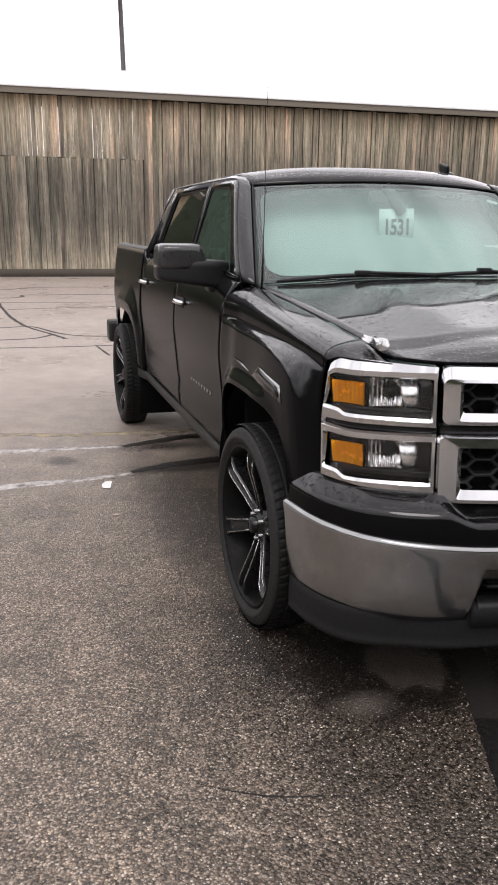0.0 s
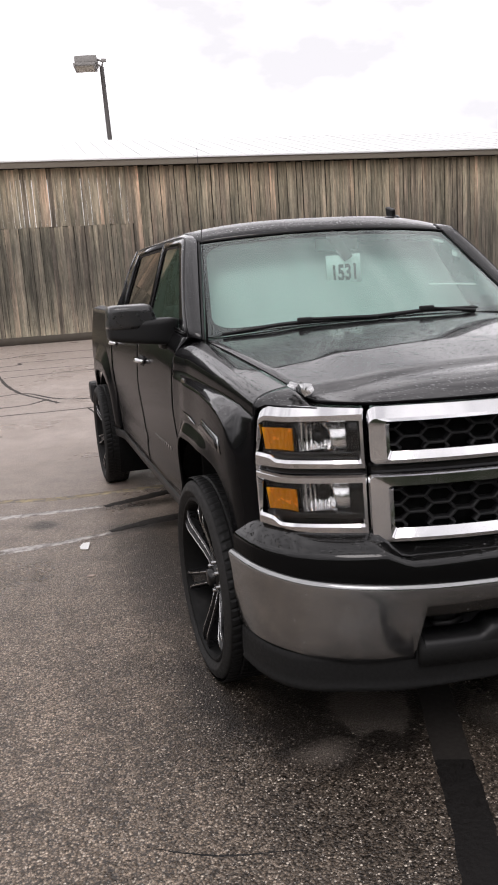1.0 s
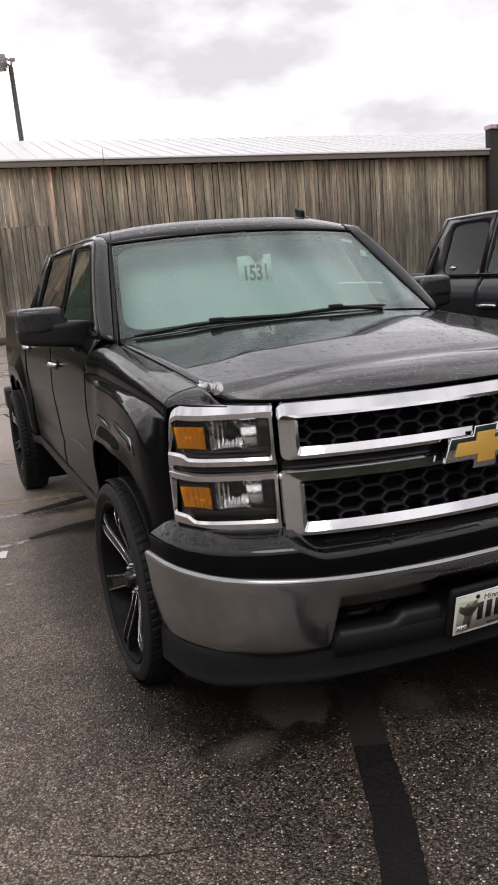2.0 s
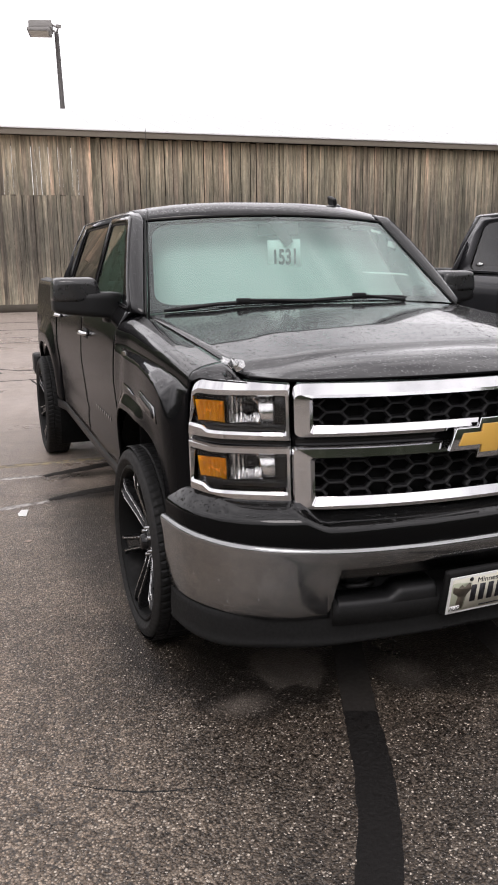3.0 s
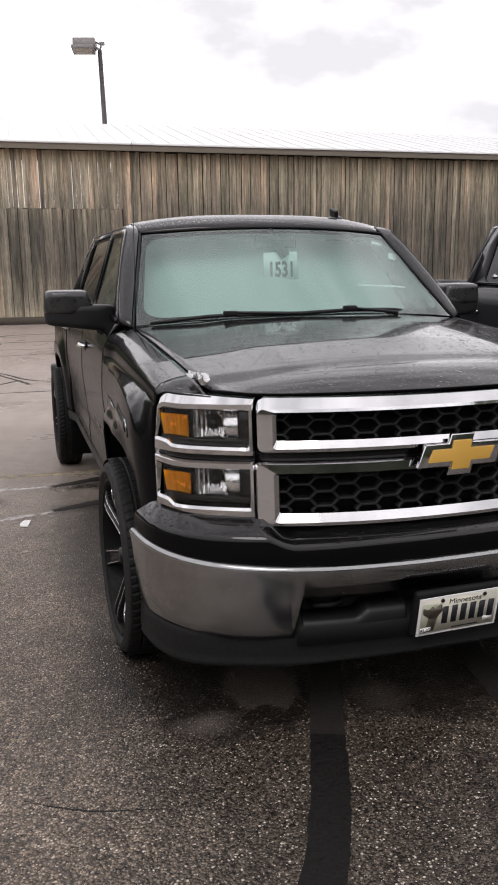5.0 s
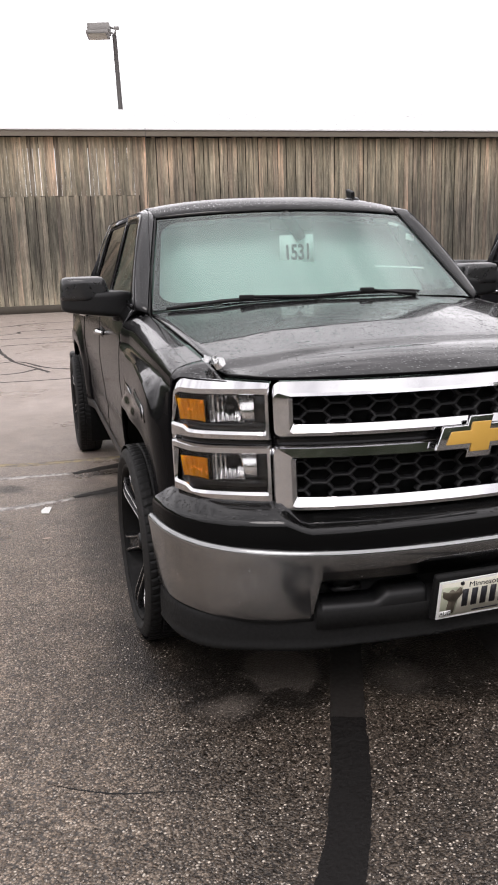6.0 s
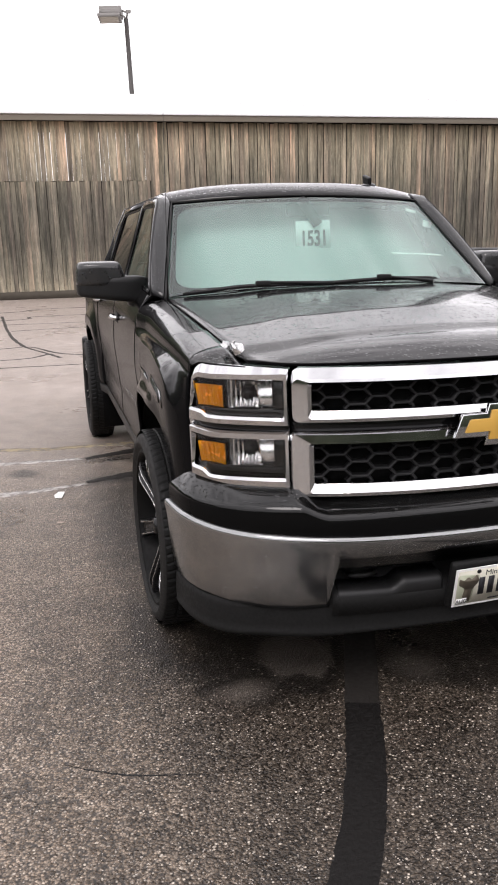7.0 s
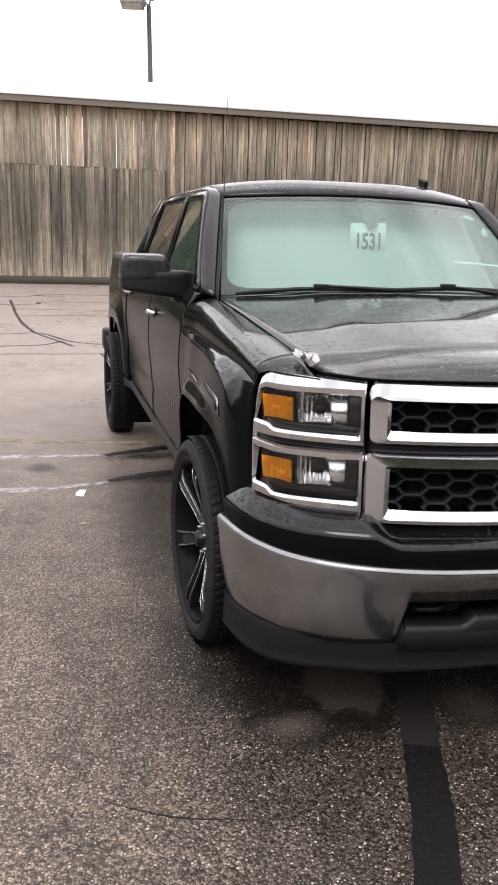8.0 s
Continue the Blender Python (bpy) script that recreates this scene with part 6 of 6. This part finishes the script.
paper = tagged(obj("paper_scrap", prism([(-1.420, 2.87), (-1.422, 2.915), (-1.395, 2.955), (-1.352, 2.950), (-1.375, 2.85)], lambda a, b, d: Vector((a, b, 0.004 + d + 0.018 * max(0.0, b - 2.9) / 0.08)), 0.002), WHITE_PAPER, smooth=False), "torn white scrap of paper on the asphalt", "paper")
leaf = tagged(obj("fallen_leaf", prism([(-1.425, 2.355), (-1.40, 2.38), (-1.375, 2.365), (-1.392, 2.343)], lambda a, b, d: Vector((a, b, 0.004 + d)), 0.002), material("pink_leaf", (0.46, 0.36, 0.31), 0.7), smooth=False), "small pinkish fallen leaf on the asphalt", "leaf")


# ---- the shed: lamp and end building beyond it ----
shed_m = Matrix.Translation((-0.8, 27.5, 0)) @ Matrix.Rotation(radians(-2.0), 4, "Z")
X0, X1, SPLIT = -3.9, 22.5, 3.5
bm = join(box((X0, 0.05, 0.0), (X1, 0.12, 4.02)), box((SPLIT, 0.05, 4.02), (X1, 0.12, 6.02)), box((X0, 0.05, 5.62), (SPLIT, 0.12, 6.02)))
wall = obj("wall_north", bm, DARK_WOOD)
wall.matrix_world = shed_m
tagged(wall, "long shed wall of weathered vertical boards", "wall", kind="structure")
part("footing", box((X0, -0.02, 0.0), (X1, 0.05, 0.27)), SILL_CONCRETE, wall)
fascia = tagged(obj("fascia", join(box((X0 - 0.3, -0.45, 5.93), (X1 + 0.1, -0.42, 6.15), 0.004), box((X0 - 0.3, -0.42, 6.0), (X1 + 0.1, 0.12, 6.02))), FASCIA), "weathered board along the eave", "trim", kind="structure")
fascia.matrix_world = shed_m
gutter = tagged(obj("drip_edge", box((X0 - 0.3, -0.50, 6.13), (X1 + 0.1, -0.44, 6.19), 0.006), ROOF_METAL), "thin metal edge of the shed roof", "trim", kind="structure")
gutter.matrix_world = shed_m
PITCH = 0.25
roof_thing = obj("shed_roof", sheet(lambda u, v: Vector((X0 + (X1 + 9.0 - X0) * u, 8.2 + 1.4 * v, 6.17 + PITCH * 8.7 - 0.35 * v)), span(0, 1, 4), span(0, 1, 2), (0, 8, 0), 0.03), ROOF_METAL)
roof_thing.matrix_world = shed_m
tagged(roof_thing, "pale ribbed metal roof of the shed", "roof", kind="structure")
panel = join(sheet(lambda u, v: Vector((0.62 * u, -0.48 + 8.7 * v, 6.17 + PITCH * 8.7 * v)), span(0, 1, 1), span(0, 1, 4), (0, 4, 0), 0.02), box((-0.018, -0.48, 0.0), (0.018, 8.22, 0.024)))
for v in panel.verts:
    if v.co.z < 1.0:
        v.co.z += 6.175 + PITCH * (v.co.y + 0.48)
panel_me = bpy.data.meshes.new("roof_panel")
panel.to_mesh(panel_me)
panel.free()
panel_me.materials.append(ROOF_METAL)
for k in range(int((X1 + 9.0 - X0) / 0.62)):
    p = new("roof_panel", panel_me)
    p.parent = roof_thing
    p.matrix_basis = Matrix.Translation((X0 + 0.62 * k, 0, 0.002 * (k % 2)))

# boards, each with its own width, lean and set
rnd = random.Random(11)
WIDTHS = (0.125, 0.142, 0.158, 0.175, 0.195)


def board_mesh(w, h):
    bm = box((0, -0.026, 0.0), (w, 0.0, h), 0.005, 1)
    for v in bm.verts:
        if v.co.z < 0.1 and h > 3:
            v.co.z += 0.05 * math.sin(v.co.x * 40)
    me = bpy.data.meshes.new("board")
    bm.to_mesh(me)
    bm.free()
    me.materials.append(BOARD)
    return me


LONG = [board_mesh(w, 5.76) for w in WIDTHS]
LOW = [board_mesh(w, 3.88) for w in WIDTHS]
HIGH = [board_mesh(w, 1.96) for w in WIDTHS]


def put_board(me, x, z, front_by, slip):
    b = new("board", me)
    b.parent = wall
    b.matrix_basis = Matrix.Translation((x, 0.045 - front_by - rnd.uniform(0.0, 0.022), z + rnd.uniform(-slip, 0.02))) @ Matrix.Rotation(rnd.uniform(-0.004, 0.004), 4, "Y")


def board_row(x0, x1, meshes, z, gaps, tight=(0.004, 0.012), front_by=0.0, slip=0.03):
    x = x0
    while x < x1:
        k = rnd.randrange(5)
        put_board(meshes[k], x, z, front_by, slip)
        x += WIDTHS[k] + (rnd.choice(gaps) if rnd.random() < 0.35 else rnd.uniform(*tight))


board_row(X0, SPLIT, LOW, 0.14, (0.010, 0.016), (0.002, 0.006))
board_row(X0, SPLIT, HIGH, 4.00, (0.006, 0.009, 0.012), (0.0, 0.003), 0.004, 0.005)
board_row(SPLIT, X1 - 0.2, LONG, 0.20, (0.014, 0.022, 0.034))

# dark building past the shed's end
block = thing("dark_building", Matrix.Translation((21.08, 26.2, 0)), "dark brown building with a pale red-edged roof band", "building")
part("building_wall", box((0, 0, 0), (7, 0.35, 6.95)), grain(material("dark_brown_siding", (0.022, 0.018, 0.017), 0.8), 6, 1, (0.7, 0.9)), block)
part("corner_trim", box((0.50, -0.02, 0), (0.56, 0.0, 6.95)), FASCIA, block)
part("roof_band", box((-0.03, -0.06, 6.95), (7.05, 0.40, 7.12), 0.02), grain(material("faded_pink_band", (0.55, 0.42, 0.42), 0.6), 4, 1, (0.5, 0.7)), block)
part("red_mark", box((0.25, -0.075, 6.97), (1.6, -0.062, 7.10), 0.005), material("red_paint", (0.42, 0.05, 0.06), 0.5), block, "red painted mark")

# street lamp behind the ridge
lamp = thing("street_lamp", (3.62, 37.0, 0), "grey box-shaped street lamp on a dark pole", "street lamp")
part("pole", tube([(0.05, 0, 0), (0.0, 0, 6.0), (-0.13, 0, 11.75)], [0.13, 0.12, 0.10], 14), POLE_BROWN, lamp)
head_m = Matrix.Translation((-0.78, 0.1, 11.92)) @ Matrix.Rotation(radians(-14), 4, "Z") @ Matrix.Rotation(radians(-9), 4, "X")
head = part("lamp_head", moved(box((-0.50, -0.36, -0.10), (0.50, 0.36, 0.24), 0.05, 2), head_m), LAMP_GREY, lamp)
part("lens_door", moved(box((-0.56, -0.44, -0.24), (0.44, 0.36, -0.10), 0.04, 2), head_m), LAMP_GREY, head)
part("lens", moved(box((-0.46, -0.36, -0.262), (0.34, 0.28, -0.238), 0.01), head_m), material("dim_lens", (0.30, 0.27, 0.22), 0.3), head)
part("bracket", tube([(-0.13, 0, 11.70), (-0.05, 0.02, 12.0), (-0.30, 0.05, 12.10)], 0.05, 8), LAMP_GREY, lamp)
part("bracket", tube([(-0.12, 0, 11.72), (-0.22, 0.04, 11.85), (-0.34, 0.06, 11.90)], 0.045, 8), LAMP_GREY, lamp)
part("floodlight_arm", box((-0.13, -0.06, 11.98), (0.10, 0.06, 12.12), 0.02), LAMP_GREY, lamp)

# trees that close the lot behind and beside the camera
bm = bmesh.new()
rnd2 = random.Random(4)
prev = None
for k in range(181):
    a = radians(97 + 293 * k / 180)
    rad = 34 + 3 * math.sin(k * 0.37)
    # unseen but in reflections; tops set by how dark the truck's paint should mirror them
    top = 5.2 + 5.0 * (1 - ease((k - 5) / 14)) + 4.8 * ease((k - 78) / 25) + 2.6 * noise.noise((k * 0.11, 0, 0)) + 1.6 * noise.noise((k * 0.55, 3, 0)) + 0.5 * rnd2.random()
    x, y = rad * math.cos(a), rad * math.sin(a)
    col = [bm.verts.new((x * s, y * s, z)) for s, z in ((1.0, 0.0), (0.97, top * 0.35), (0.985, top * 0.75), (1.02, top))]
    if prev:
        for p, q, r, s in zip(prev, prev[1:], col[1:], col):
            bm.faces.new((p, q, r, s))
    prev = col
backdrop = tagged(obj("backdrop", finish(bm, (0, 0, 200)), LEAVES_FAR), "dark line of trees round the parking lot", "trees", kind="structure")
